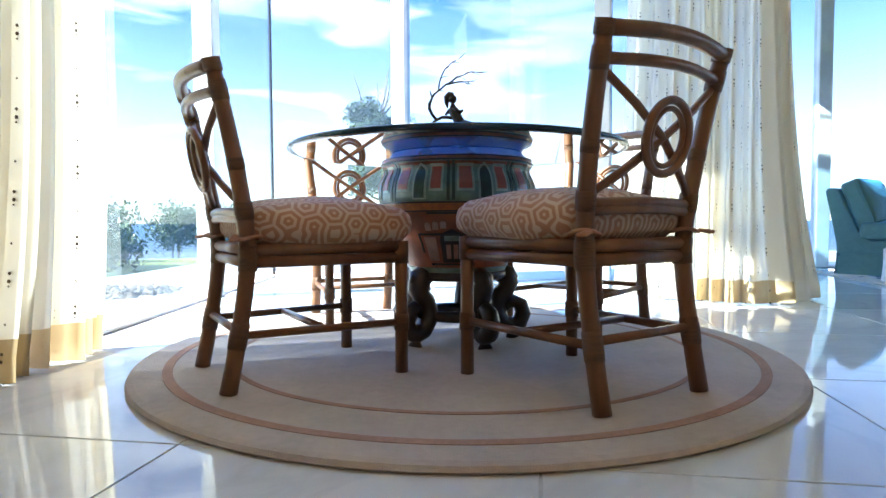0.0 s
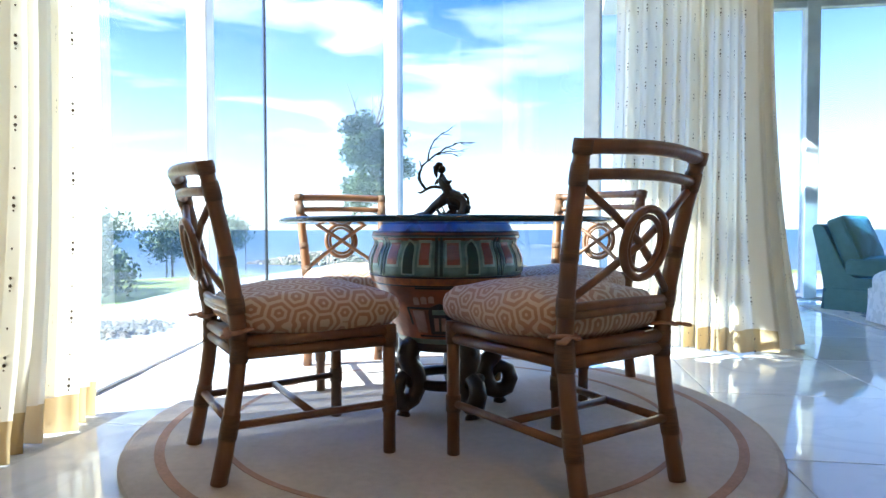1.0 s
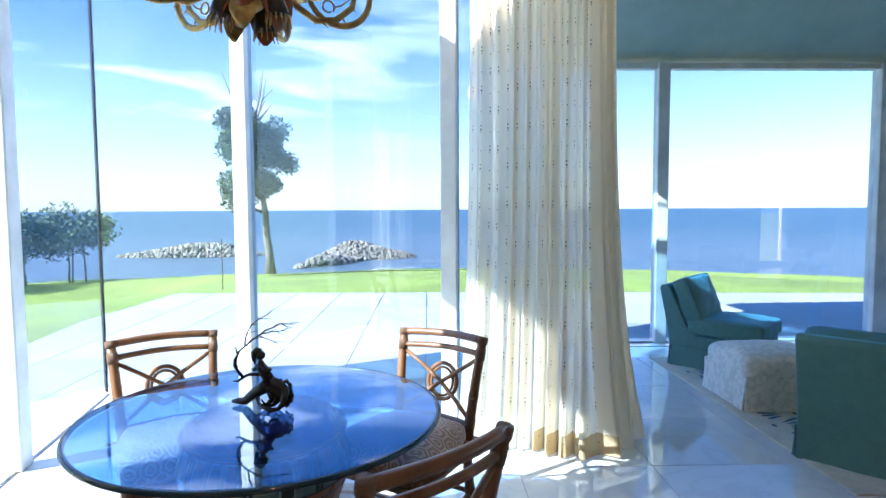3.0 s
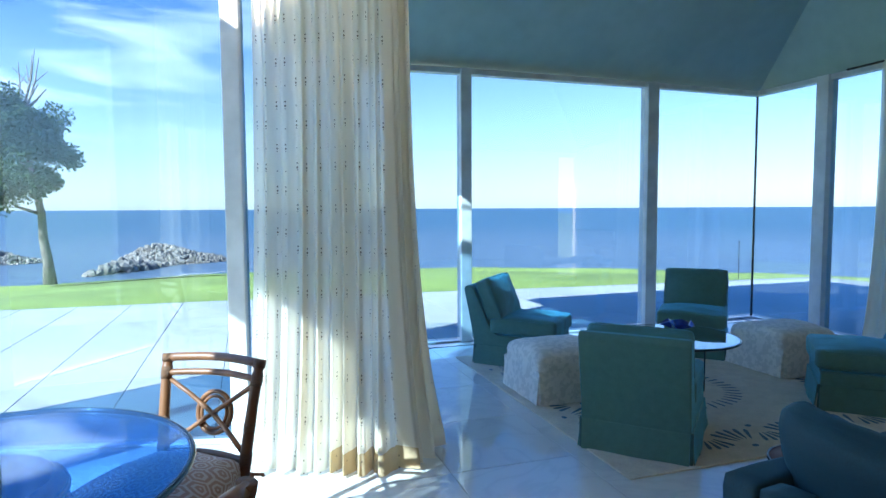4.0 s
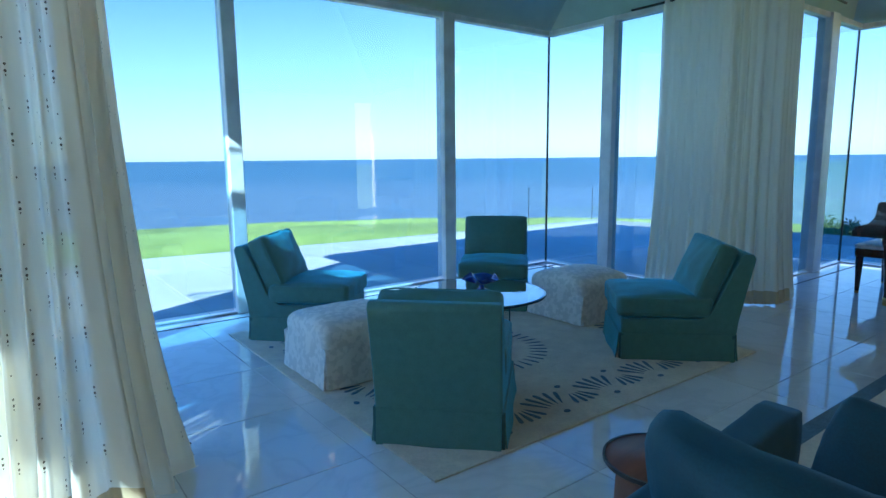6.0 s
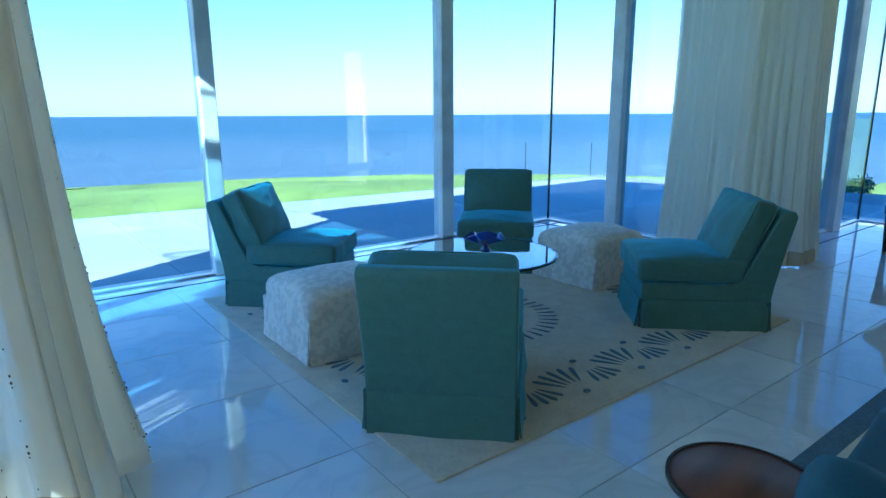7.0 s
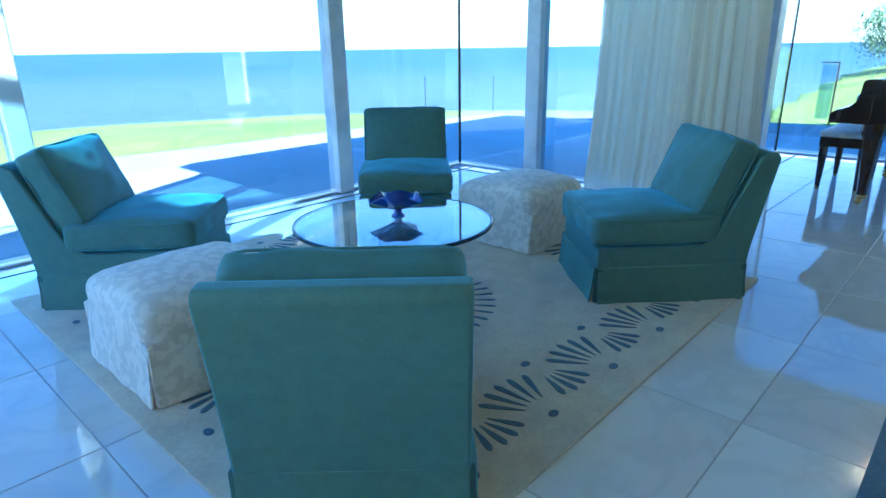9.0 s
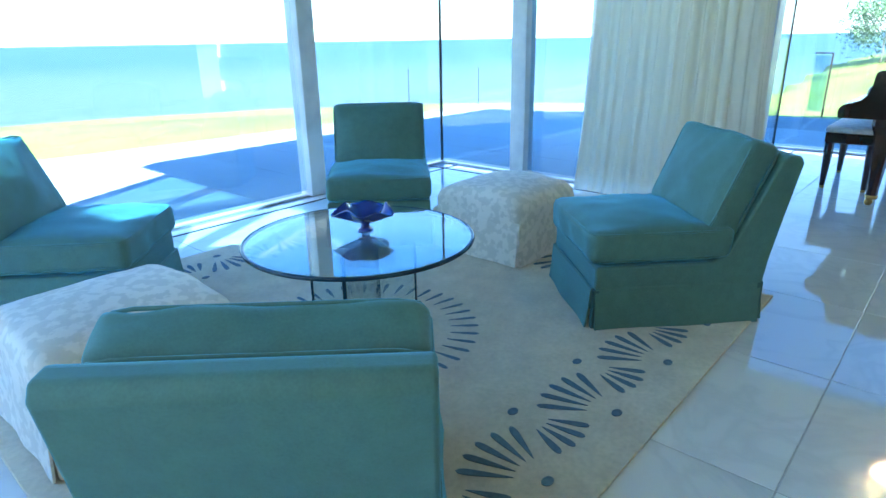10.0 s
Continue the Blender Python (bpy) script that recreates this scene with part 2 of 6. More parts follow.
def water_surface():
    m, n, l, b = material("lake_water")
    b.inputs["Base Color"].default_value = (0.012, 0.06, 0.15, 1)
    b.inputs["Roughness"].default_value = 0.35
    b.inputs["IOR"].default_value = 1.33
    tc = n.new("ShaderNodeTexCoord")
    hs = []
    for sc, st in (((0.5, 1.3, 1), 0.5), ((0.06, 0.2, 1), 0.6)):
        mp = n.new("ShaderNodeMapping")
        mp.inputs["Scale"].default_value = sc
        mp.inputs["Rotation"].default_value = (0, 0, radians(25))
        nz = n.new("ShaderNodeTexNoise")
        nz.inputs["Scale"].default_value, nz.inputs["Detail"].default_value = 1.0, 5.0
        l.new(tc.outputs["Object"], mp.inputs["Vector"])
        l.new(mp.outputs["Vector"], nz.inputs["Vector"])
        hs.append(nz)
    ad = n.new("ShaderNodeMath")
    l.new(hs[0].outputs["Fac"], ad.inputs[0])
    l.new(hs[1].outputs["Fac"], ad.inputs[1])
    bp = n.new("ShaderNodeBump")
    bp.inputs["Strength"].default_value, bp.inputs["Distance"].default_value = 0.9, 0.35
    l.new(ad.outputs["Value"], bp.inputs["Height"])
    l.new(bp.outputs["Normal"], b.inputs["Normal"])
    dist = n.new("ShaderNodeVectorMath")
    dist.operation = "LENGTH"
    l.new(tc.outputs["Object"], dist.inputs[0])
    shoal = n.new("ShaderNodeMapRange")
    shoal.interpolation_type = "SMOOTHERSTEP"
    shoal.inputs["From Min"].default_value, shoal.inputs["From Max"].default_value = 150.0, 28.0
    l.new(dist.outputs["Value"], shoal.inputs["Value"])
    streak = n.new("ShaderNodeTexNoise")
    sm = n.new("ShaderNodeMapping")
    sm.inputs["Rotation"].default_value, sm.inputs["Scale"].default_value = (0, 0, radians(40)), (0.05, 0.6, 1)
    streak.inputs["Scale"].default_value, streak.inputs["Detail"].default_value = 1.0, 5.0
    l.new(tc.outputs["Object"], sm.inputs["Vector"])
    l.new(sm.outputs["Vector"], streak.inputs["Vector"])
    fac = n.new("ShaderNodeMath")
    fac.operation, fac.use_clamp = "MULTIPLY_ADD", True
    fac.inputs[1].default_value = 0.9
    sh2 = n.new("ShaderNodeMath")
    sh2.operation, sh2.inputs[1].default_value = "MULTIPLY_ADD", 0.7
    sh2.inputs[2].default_value = -0.40
    l.new(shoal.outputs["Result"], sh2.inputs[0])
    l.new(streak.outputs["Fac"], fac.inputs[0])
    l.new(sh2.outputs["Value"], fac.inputs[2])
    mix = n.new("ShaderNodeMix")
    mix.data_type = "RGBA"
    mix.inputs["A"].default_value, mix.inputs["B"].default_value = (0.012, 0.059, 0.094, 1), (0.082, 0.108, 0.134, 1)
    l.new(fac.outputs["Value"], mix.inputs["Factor"])
    l.new(mix.outputs["Result"], b.inputs["Base Color"])
    return m


def marble():
    """Pale polished stone with faint grey veins; each tile differs a little."""
    m, n, l, b = material("polished_marble")
    tc, geo, info = n.new("ShaderNodeTexCoord"), n.new("ShaderNodeNewGeometry"), n.new("ShaderNodeObjectInfo")
    off = n.new("ShaderNodeVectorMath")
    off.operation = "MULTIPLY_ADD"
    comb = n.new("ShaderNodeCombineXYZ")
    l.new(info.outputs["Random"], comb.inputs["X"])
    l.new(info.outputs["Random"], comb.inputs["Z"])
    off.inputs[1].default_value = (40, 0, 25)
    l.new(comb.outputs["Vector"], off.inputs[0])
    l.new(tc.outputs["Object"], off.inputs[2])
    vein = n.new("ShaderNodeTexNoise")
    vein.inputs["Scale"].default_value, vein.inputs["Detail"].default_value, vein.inputs["Distortion"].default_value = 2.2, 8, 1.4
    l.new(off.outputs["Vector"], vein.inputs["Vector"])
    ridge = n.new("ShaderNodeMath")
    ridge.operation, ridge.inputs[1].default_value = "PINGPONG", 0.5
    mr = n.new("ShaderNodeMapRange")
    mr.inputs["From Min"].default_value, mr.inputs["From Max"].default_value = 0.44, 0.5
    l.new(vein.outputs["Fac"], ridge.inputs[0])
    l.new(ridge.outputs["Value"], mr.inputs["Value"])
    mix = n.new("ShaderNodeMix")
    mix.data_type = "RGBA"
    mix.inputs["A"].default_value, mix.inputs["B"].default_value = (0.70, 0.72, 0.70, 1), (0.635, 0.66, 0.645, 1)
    l.new(mr.outputs["Result"], mix.inputs["Factor"])
    hsv = n.new("ShaderNodeHueSaturation")
    pr = n.new("ShaderNodeMapRange")
    pr.inputs["To Min"].default_value, pr.inputs["To Max"].default_value = 0.93, 1.05
    l.new(info.outputs["Random"], pr.inputs["Value"])
    l.new(pr.outputs["Result"], hsv.inputs["Value"])
    l.new(mix.outputs["Result"], hsv.inputs["Color"])
    l.new(hsv.outputs["Color"], b.inputs["Base Color"])
    b.inputs["Roughness"].default_value = 0.045
    b.inputs["Specular IOR Level"].default_value = 0.6
    big = n.new("ShaderNodeTexNoise")
    big.inputs["Scale"].default_value = 3.0
    bp = n.new("ShaderNodeBump")
    bp.inputs["Strength"].default_value, bp.inputs["Distance"].default_value = 0.04, 0.01
    l.new(tc.outputs["Object"], big.inputs["Vector"])
    l.new(big.outputs["Fac"], bp.inputs["Height"])
    l.new(bp.outputs["Normal"], b.inputs["Normal"])
    return m


MARBLE = marble()
GROUT = surface("grout", (0.44, 0.45, 0.44), rough=0.8, scale=40)
WHITE_PAINT = surface("white_painted_metal", (0.78, 0.78, 0.76), rough=0.35, scale=5, bump=0.03, stain=0.04)
PLASTER = surface("white_plaster", (0.74, 0.75, 0.73), (0.70, 0.71, 0.69), rough=0.85, scale=6, bump=0.06, stain=0.05)
PALE_SAGE = surface("pale_sage_plaster", (0.42, 0.57, 0.52), (0.385, 0.525, 0.48), rough=0.85, scale=6, bump=0.06, stain=0.05)
CREAM_WALL = surface("cream_plaster", (0.50, 0.48, 0.34), (0.46, 0.445, 0.315), rough=0.85, scale=6, bump=0.06, stain=0.05)
BLACK_SEAL = surface("black_sealant", (0.012, 0.013, 0.016), rough=0.4, scale=20, bump=0.02)
CLEAR_PANE = clear_glass("clear_glass", (0.90, 0.95, 0.95), 0.9)
PANE = clear_glass("window_glass", (0.60, 0.76, 0.86), 0.9, least=0.085)
TERRACE = surface("pale_concrete", (0.33, 0.33, 0.31), (0.285, 0.285, 0.27), rough=0.85, scale=3.0, bump=0.15, piece=0.06)
JOINT = surface("dark_joint", (0.22, 0.22, 0.21), rough=0.9, scale=20)
GRASS = surface("mown_grass", (0.145, 0.195, 0.026), (0.20, 0.25, 0.04), rough=0.9, scale=1.6, detail=10, bump=0.8, bump_scale=9, stain=0.3)
SAND = surface("beach_sand", (0.55, 0.49, 0.38), rough=0.95, scale=4, bump=0.2)
WATER = water_surface()
ROCK = surface("limestone_rock", (0.27, 0.23, 0.185), (0.10, 0.09, 0.08), rough=0.9, scale=2.2, bump=0.5, stain=0.35)
GRAVEL = surface("brown_gravel", (0.15, 0.115, 0.08), (0.07, 0.055, 0.04), rough=0.95, scale=9, bump=0.4, stain=0.3)
BARK = surface("grey_bark", (0.20, 0.17, 0.14), (0.10, 0.085, 0.07), rough=0.95, scale=9, bump=0.6, stretch=(1, 1, 0.25))
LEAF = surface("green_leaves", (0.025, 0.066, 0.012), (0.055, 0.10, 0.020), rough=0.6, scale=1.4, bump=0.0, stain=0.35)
# paler copy of LEAF for far trees, with distance haze in the greens
LEAF_FAR = surface("haze_tinted_leaves", (0.05, 0.10, 0.035), (0.09, 0.13, 0.05), rough=0.7, scale=1.0, bump=0.0, stain=0.3)
# the blue sheen tint puts the window light's colour into the cloth
TEAL = surface("teal_upholstery", (0.078, 0.205, 0.170), (0.067, 0.177, 0.147), rough=0.62, scale=180, bump=0.18, bump_scale=700, sheen=1.0, sheen_tint=(0.10, 0.55, 0.82), stain=0.08)
# base blue darkened to hold the shade of the dim room
NAVY_SHADED = surface("shaded_blue_upholstery", (0.004, 0.055, 0.085), (0.003, 0.042, 0.066), rough=0.7, scale=180, bump=0.18, bump_scale=700, sheen=0.22, sheen_tint=(0.03, 0.4, 0.75), stain=0.08)
TEAL_PIPE = surface("dark_teal_piping", (0.04, 0.125, 0.125), rough=0.75, scale=100, bump=0.1)
CREAM_DAMASK = surface("cream_damask", (0.74, 0.72, 0.65), (0.60, 0.595, 0.535), rough=0.75, scale=23, detail=3, bump=0.25, bump_scale=25, sheen=0.2, spread=(0.46, 0.54), stain=0.06)
RUG_BEIGE = surface("beige_wool", (0.66, 0.60, 0.47), (0.57, 0.52, 0.40), rough=0.95, scale=60, bump=0.5, bump_scale=420, sheen=0.2, stain=0.1)
RUG_ROUND = surface("ivory_wool", (0.56, 0.47, 0.40), (0.49, 0.41, 0.345), rough=0.95, scale=40, bump=0.5, bump_scale=380, sheen=0.2, stain=0.1)
RUG_CORAL = surface("coral_wool", (0.47, 0.27, 0.19), rough=0.95, scale=80, bump=0.4, bump_scale=400)
RUG_BLUE = surface("slate_blue_wool", (0.085, 0.16, 0.215), (0.12, 0.21, 0.275), rough=0.95, scale=70, bump=0.4, bump_scale=400)
RATTAN = surface("brown_rattan", (0.215, 0.09, 0.036), (0.12, 0.048, 0.02), rough=0.38, scale=14, bump=0.2, stretch=(1, 1, 0.2), coat=0.25, stain=0.2)
RATTAN_WRAP = surface("leather_binding", (0.20, 0.09, 0.035), (0.11, 0.05, 0.02), rough=0.5, scale=120, bump=0.5, stretch=(0.3, 0.3, 6))
CUSHION = diamond_cloth("coral_diamond_cloth", (0.45, 0.22, 0.125), (0.62, 0.45, 0.31), 0.066)
TIE = surface("coral_tie_cloth", (0.45, 0.21, 0.12), rough=0.85, scale=90, bump=0.3)
TABLE_GLASS = clear_glass("table_glass", (0.36, 0.65, 0.97), 2.3)
SPACER_GLASS = clear_glass("blue_glass_spacer", (0.22, 0.52, 0.93), 0.8)
COFFEE_GLASS = clear_glass("coffee_table_glass", (0.90, 0.97, 0.975), 2.5)
GLASS_EDGE = surface("green_glass_edge", (0.006, 0.045, 0.07), rough=0.08, scale=9, bump=0.0, stain=0.2)
BLUE_GLASS = surface("cobalt_glass", (0.006, 0.03, 0.24), (0.01, 0.06, 0.4), rough=0.08, scale=9, bump=0.02, coat=0.5)
BRONZE = surface("dark_bronze", (0.022, 0.02, 0.018), (0.045, 0.04, 0.034), rough=0.42, scale=40, bump=0.3, metal=0.5)
EBONY = surface("carved_dark_wood", (0.016, 0.011, 0.009), (0.03, 0.02, 0.015), rough=0.35, scale=18, bump=0.25, coat=0.3)
PIANO = surface("dark_mahogany", (0.028, 0.010, 0.006), (0.05, 0.018, 0.01), rough=0.18, scale=9, bump=0.03, coat=0.6, stretch=(1, 1, 0.2))
WALNUT = surface("red_brown_wood", (0.17, 0.055, 0.02), (0.10, 0.03, 0.012), rough=0.55, scale=10, bump=0.06, coat=0.0, stretch=(0.25, 2, 1))
BRASS = surface("brass", (0.62, 0.42, 0.16), rough=0.28, scale=20, metal=1.0, bump=0.05)
GILT = surface("gilded_metal", (0.55, 0.36, 0.14), (0.30, 0.16, 0.06), rough=0.35, scale=28, metal=0.85, bump=0.3)
RUSSET = surface("russet_enamel", (0.30, 0.07, 0.02), (0.16, 0.04, 0.012), rough=0.35, scale=25, bump=0.15, coat=0.3)
SHEER = sheer("ivory_sheer", (0.96, 0.89, 0.75), (0.98, 0.91, 0.78), 0.46, 0.12)
SHEER_HEM = sheer("tan_hem_band", (0.62, 0.48, 0.29), (0.62, 0.44, 0.24), 0.4, 0.02)
BEAD = surface("dark_embroidered_bead", (0.13, 0.085, 0.05), rough=0.5, scale=50, bump=0.0)
RAIL = surface("dark_bronze_rail", (0.05, 0.04, 0.03), rough=0.4, metal=0.6, scale=30)


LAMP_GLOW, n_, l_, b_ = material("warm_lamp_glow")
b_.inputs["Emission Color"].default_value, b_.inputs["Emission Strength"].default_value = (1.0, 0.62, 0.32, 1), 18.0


# building helpers
def part(name, bm, mat, parent=None, label="", smooth=False, kind=""):
    """Link a bmesh as one mesh object, under a thing or a part."""
    me = bpy.data.meshes.new(name)
    bm.normal_update()
    bm.to_mesh(me)
    bm.free()
    me.materials.append(mat)
    if smooth:
        for p in me.polygons:
            p.use_smooth = smooth != "edges" or p.area < 0.012
    ob = new(name, me)
    if parent:
        ob.parent = parent
    return tagged(ob, label, kind=kind)


def shared(name, me, parent, m):
    ob = new(name, me)
    ob.parent = parent
    ob.matrix_local = m
    return ob


def thing(name, label, category, group="", m=None, kind=""):
    ob = new(name)
    ob.empty_display_size = 0.1
    if m is not None:
        ob.matrix_world = m
    return tagged(ob, label, category, group, kind)


def add_box(bm, c, s, m=None, bevel=0.0, seg=2):
    r = bmesh.ops.create_cube(bm, size=1.0)
    vs = r["verts"]
    bmesh.ops.scale(bm, vec=s, verts=vs)
    bmesh.ops.translate(bm, vec=c, verts=vs)
    if bevel:
        es = list({e for v in vs for e in v.link_edges})
        r = bmesh.ops.bevel(bm, geom=es, offset=bevel, segments=seg, affect="EDGES", profile=0.5)
        vs = list({v for f in r["faces"] for v in f.verts} | {v for v in vs if v.is_valid})
    if m is not None:
        bmesh.ops.transform(bm, matrix=m, verts=vs)
    return vs


def box(c, s, m=None, bevel=0.0, seg=2):
    bm = bmesh.new()
    add_box(bm, c, s, m, bevel, seg)
    return bm


def add_soft(bm, c, s, r=0.04, cuts=7, puff=0.0, m=None, rough=0.0, seed=0):
    """A stuffed block: rounded corners, crowned faces and small dents."""
    vs = bmesh.ops.create_cube(bm, size=2.0)["verts"]
    es = list({e for v in vs for e in v.link_edges})
    before = set(bm.verts) - set(vs)
    bmesh.ops.subdivide_edges(bm, edges=es, cuts=cuts, use_grid_fill=True)
    vs = [v for v in bm.verts if v not in before]
    h = Vector(s) / 2
    r = min(r, *h)
    for v in vs:
        a = v.co.copy()
        p = Vector((a.x * h.x, a.y * h.y, a.z * h.z))
        q = Vector([max(-(h[i] - r), min(h[i] - r, p[i])) for i in range(3)])
        d = p - q
        if d.length > 1e-6:
            p = q + d.normalized() * r
        p.z += puff * (1 - a.x ** 2) * (1 - a.y ** 2) * a.z
        if rough:
            p += rough * noise.noise_vector(p * 9 + Vector((seed * 7.1, seed, 0))) + 0.35 * rough * noise.noise_vector(Vector((p.x * 14, p.y * 34, p.z * 14)))
        v.co = p + Vector(c)
    if m is not None:
        bmesh.ops.transform(bm, matrix=m, verts=vs)
    return vs


def soft(*a, **k):
    bm = bmesh.new()
    add_soft(bm, *a, **k)
    return bm


def add_tube(bm, pts, radius, seg=10, caps=True, flat=1.0):
    """A round bar along a line of points; radius may be one number or one for each point."""
    pts = [Vector(p) for p in pts]
    rad = radius if hasattr(radius, "__len__") else [radius] * len(pts)
    rings, side = [], None
    for i, p in enumerate(pts):
        d = (pts[min(i + 1, len(pts) - 1)] - pts[max(i - 1, 0)]).normalized()
        if side is None:
            side = d.cross(Vector((0, 0, 1)) if abs(d.z) < 0.95 else Vector((0, 1, 0))).normalized()
        side = (side - d * side.dot(d)).normalized()
        up = d.cross(side)
        rings.append([bm.verts.new(p + rad[i] * (math.cos(t) * side + flat * math.sin(t) * up))
                      for t in [2 * math.pi * k / seg for k in range(seg)]])
    for a, b in zip(rings, rings[1:]):
        for k in range(seg):
            bm.faces.new((a[k], a[(k + 1) % seg], b[(k + 1) % seg], b[k]))
    if caps:
        bm.faces.new(rings[0][::-1])
        bm.faces.new(rings[-1])


def tube(*a, **k):
    bm = bmesh.new()
    add_tube(bm, *a, **k)
    bmesh.ops.recalc_face_normals(bm, faces=bm.faces)
    return bm


def add_ring(bm, c, ax, ay, radius, seg=32, sides=8):
    """A closed hoop in the plane of the two axes."""
    c, ax, ay = Vector(c), Vector(ax), Vector(ay)
    nrm = ax.cross(ay).normalized()
    rows = []
    for i in range(seg):
        t = 2 * math.pi * i / seg
        p = c + math.cos(t) * ax + math.sin(t) * ay
        o = (p - c).normalized()
        rows.append([bm.verts.new(p + radius * (math.cos(s) * o + math.sin(s) * nrm)) for s in [2 * math.pi * k / sides for k in range(sides)]])
    for i in range(seg):
        a, b = rows[i], rows[(i + 1) % seg]
        for k in range(sides):
            bm.faces.new((a[k], b[k], b[(k + 1) % sides], a[(k + 1) % sides]))
    bmesh.ops.recalc_face_normals(bm, faces=bm.faces)


def lathe(profile, seg=48, c=(0, 0, 0)):
    bm = bmesh.new()
    rows = [[bm.verts.new((c[0] + r * math.cos(2 * math.pi * k / seg), c[1] + r * math.sin(2 * math.pi * k / seg), c[2] + z))
             for k in range(seg)] for r, z in profile]
    for a, b in zip(rows, rows[1:]):
        for k in range(seg):
            bm.faces.new((a[k], a[(k + 1) % seg], b[(k + 1) % seg], b[k]))
    bm.faces.new(rows[0][::-1])
    bm.faces.new(rows[-1])
    return bm


def add_prism(bm, pts, z0, z1, m=None):
    lo = [bm.verts.new((x, y, z0)) for x, y in pts]
    hi = [bm.verts.new((x, y, z1)) for x, y in pts]
    fs = [bm.faces.new(lo[::-1]), bm.faces.new(hi)]
    for i in range(len(pts)):
        j = (i + 1) % len(pts)
        fs.append(bm.faces.new((lo[i], lo[j], hi[j], hi[i])))
    bmesh.ops.recalc_face_normals(bm, faces=fs)
    if m is not None:
        bmesh.ops.transform(bm, matrix=m, verts=lo + hi)


def prism(pts, z0, z1, m=None):
    bm = bmesh.new()
    add_prism(bm, pts, z0, z1, m)
    return bm


def facing(x, y, fx, fy, z=0.0):
    """A pose whose own +y points along (fx, fy)."""
    return Matrix.Translation((x, y, z)) @ Matrix.Rotation(math.atan2(fy, fx) - math.pi / 2, 4, "Z")

# ---------------- landscape ----------------
HOUSE = Vector((2.0, 1.0))


def ground_height(x, y):
    d = Vector((x, y)) - HOUSE
    r, az = d.length, math.degrees(math.atan2(d.y, d.x))      # 90 lies ahead of the bay, 0 along the living room
    def ease(a, b, v):
        t = max(0.0, min(1.0, (v - a) / (b - a)))
        return t * t * (3 - 2 * t)
    east = ease(12, -8, az) * ease(-110, -60, az)
    west = ease(103, 118, az)
    shore = 25.5 + 60 * east + 9 * west + 0.7 * noise.noise((az * 0.11, 0, 0))
    z = -0.10 - (1.15 - 1.35 * east + 0.75 * west) * ease(10, 26, r)
    z += 0.5 * east * ease(20, 60, r)
    z -= 3.2 * ease(shore, shore + 4.5, r) * (1 if az > -110 else 0)
    return z + 0.05 * noise.noise((x * 0.25, y * 0.25, 3)) * ease(9, 14, r)


def make_ground():
    bm = bmesh.new()
    radii = [1.0, 4.0, 7.0, 9.0] + [9.0 + 0.75 * i for i in range(1, 42)] + [45, 52, 62, 80, 110, 160, 260, 500, 1000]
    seg = 240
    rows = [[bm.verts.new((HOUSE.x + r * math.cos(a), HOUSE.y + r * math.sin(a),
                           ground_height(HOUSE.x + r * math.cos(a), HOUSE.y + r * math.sin(a)) - (0.25 if r < 6 else 0)))
             for a in [2 * math.pi * k / seg for k in range(seg)]] for r in radii]
    for a, b in zip(rows, rows[1:]):
        for k in range(seg):
            bm.faces.new((a[k], a[(k + 1) % seg], b[(k + 1) % seg], b[k]))
    bm.faces.new(rows[0])
    bmesh.ops.recalc_face_normals(bm, faces=bm.faces)
    return part("ground", bm, GRASS, None, "mown green lawn sloping gently down to the lake", True, "structure")


make_ground()["category"] = "lawn"

bm = bmesh.new()
rings = [[bm.verts.new((HOUSE.x + r * math.cos(2 * math.pi * k / 96), HOUSE.y + r * math.sin(2 * math.pi * k / 96), -2.2)) for k in range(96)]
         for r in (24, 60, 200, 900, 4600)]
for a, b in zip(rings, rings[1:]):
    for k in range(96):
        bm.faces.new((a[k], a[(k + 1) % 96], b[(k + 1) % 96], b[k]))
tagged(part("water", bm, WATER, None, "rippled blue lake reaching to the horizon", True, "structure"), category="lake")


def arc_strip(r0, r1, a0, a1, n, z0):
    bm = bmesh.new()
    prev = None
    for i in range(n + 1):
        a = radians(a0 + (a1 - a0) * i / n)
        row = []
        sink = -0.9 * max(0.0, (i / n - 0.55) / 0.45, (0.3 - i / n) / 0.3)
        for r, lift in ((r0 - 1.8, -0.9), (r0 + 0.5 * noise.noise((i * 0.3, 1, 0)), 0.0), ((r0 + r1) / 2, 0.0), (r1 + 0.6 * noise.noise((i * 0.2, 5, 0)), -0.12), (r1 + 1.6, -1.1)):
            x, y = HOUSE.x + r * math.cos(a), HOUSE.y + r * math.sin(a)
            row.append(bm.verts.new((x, y, max(ground_height(x, y) + 0.035, z0 + lift + sink))))
        if prev:
            for k in range(4):
                bm.faces.new((prev[k], prev[k + 1], row[k + 1], row[k]))
        prev = row
    bmesh.ops.recalc_face_normals(bm, faces=bm.faces)
    return bm


tagged(part("beach", arc_strip(26.2, 29.6, 78, 102, 56, -1.45), SAND, None, "narrow strip of pale sand along the water", True, "structure"), category="beach")

# terrace of pale slabs
GRID = radians(-6.8)
GU, GV = Vector((math.cos(GRID), math.sin(GRID))), Vector((-math.sin(GRID), math.cos(GRID)))
terrace_pts = [(-3.15, 1.0), (-3.2, 8.5), (-2.75, 11.0), (1.46, 10.55), (4.1, 9.95), (9.0, 9.15), (13.0, 8.4), (13.4, 3.0), (12.6, -3.0)]
bm = prism(terrace_pts, -0.16, -0.062)
terrace = tagged(part("terrace", bm, JOINT, None, "wide terrace of pale concrete slabs round the house", kind="structure"), category="terrace")


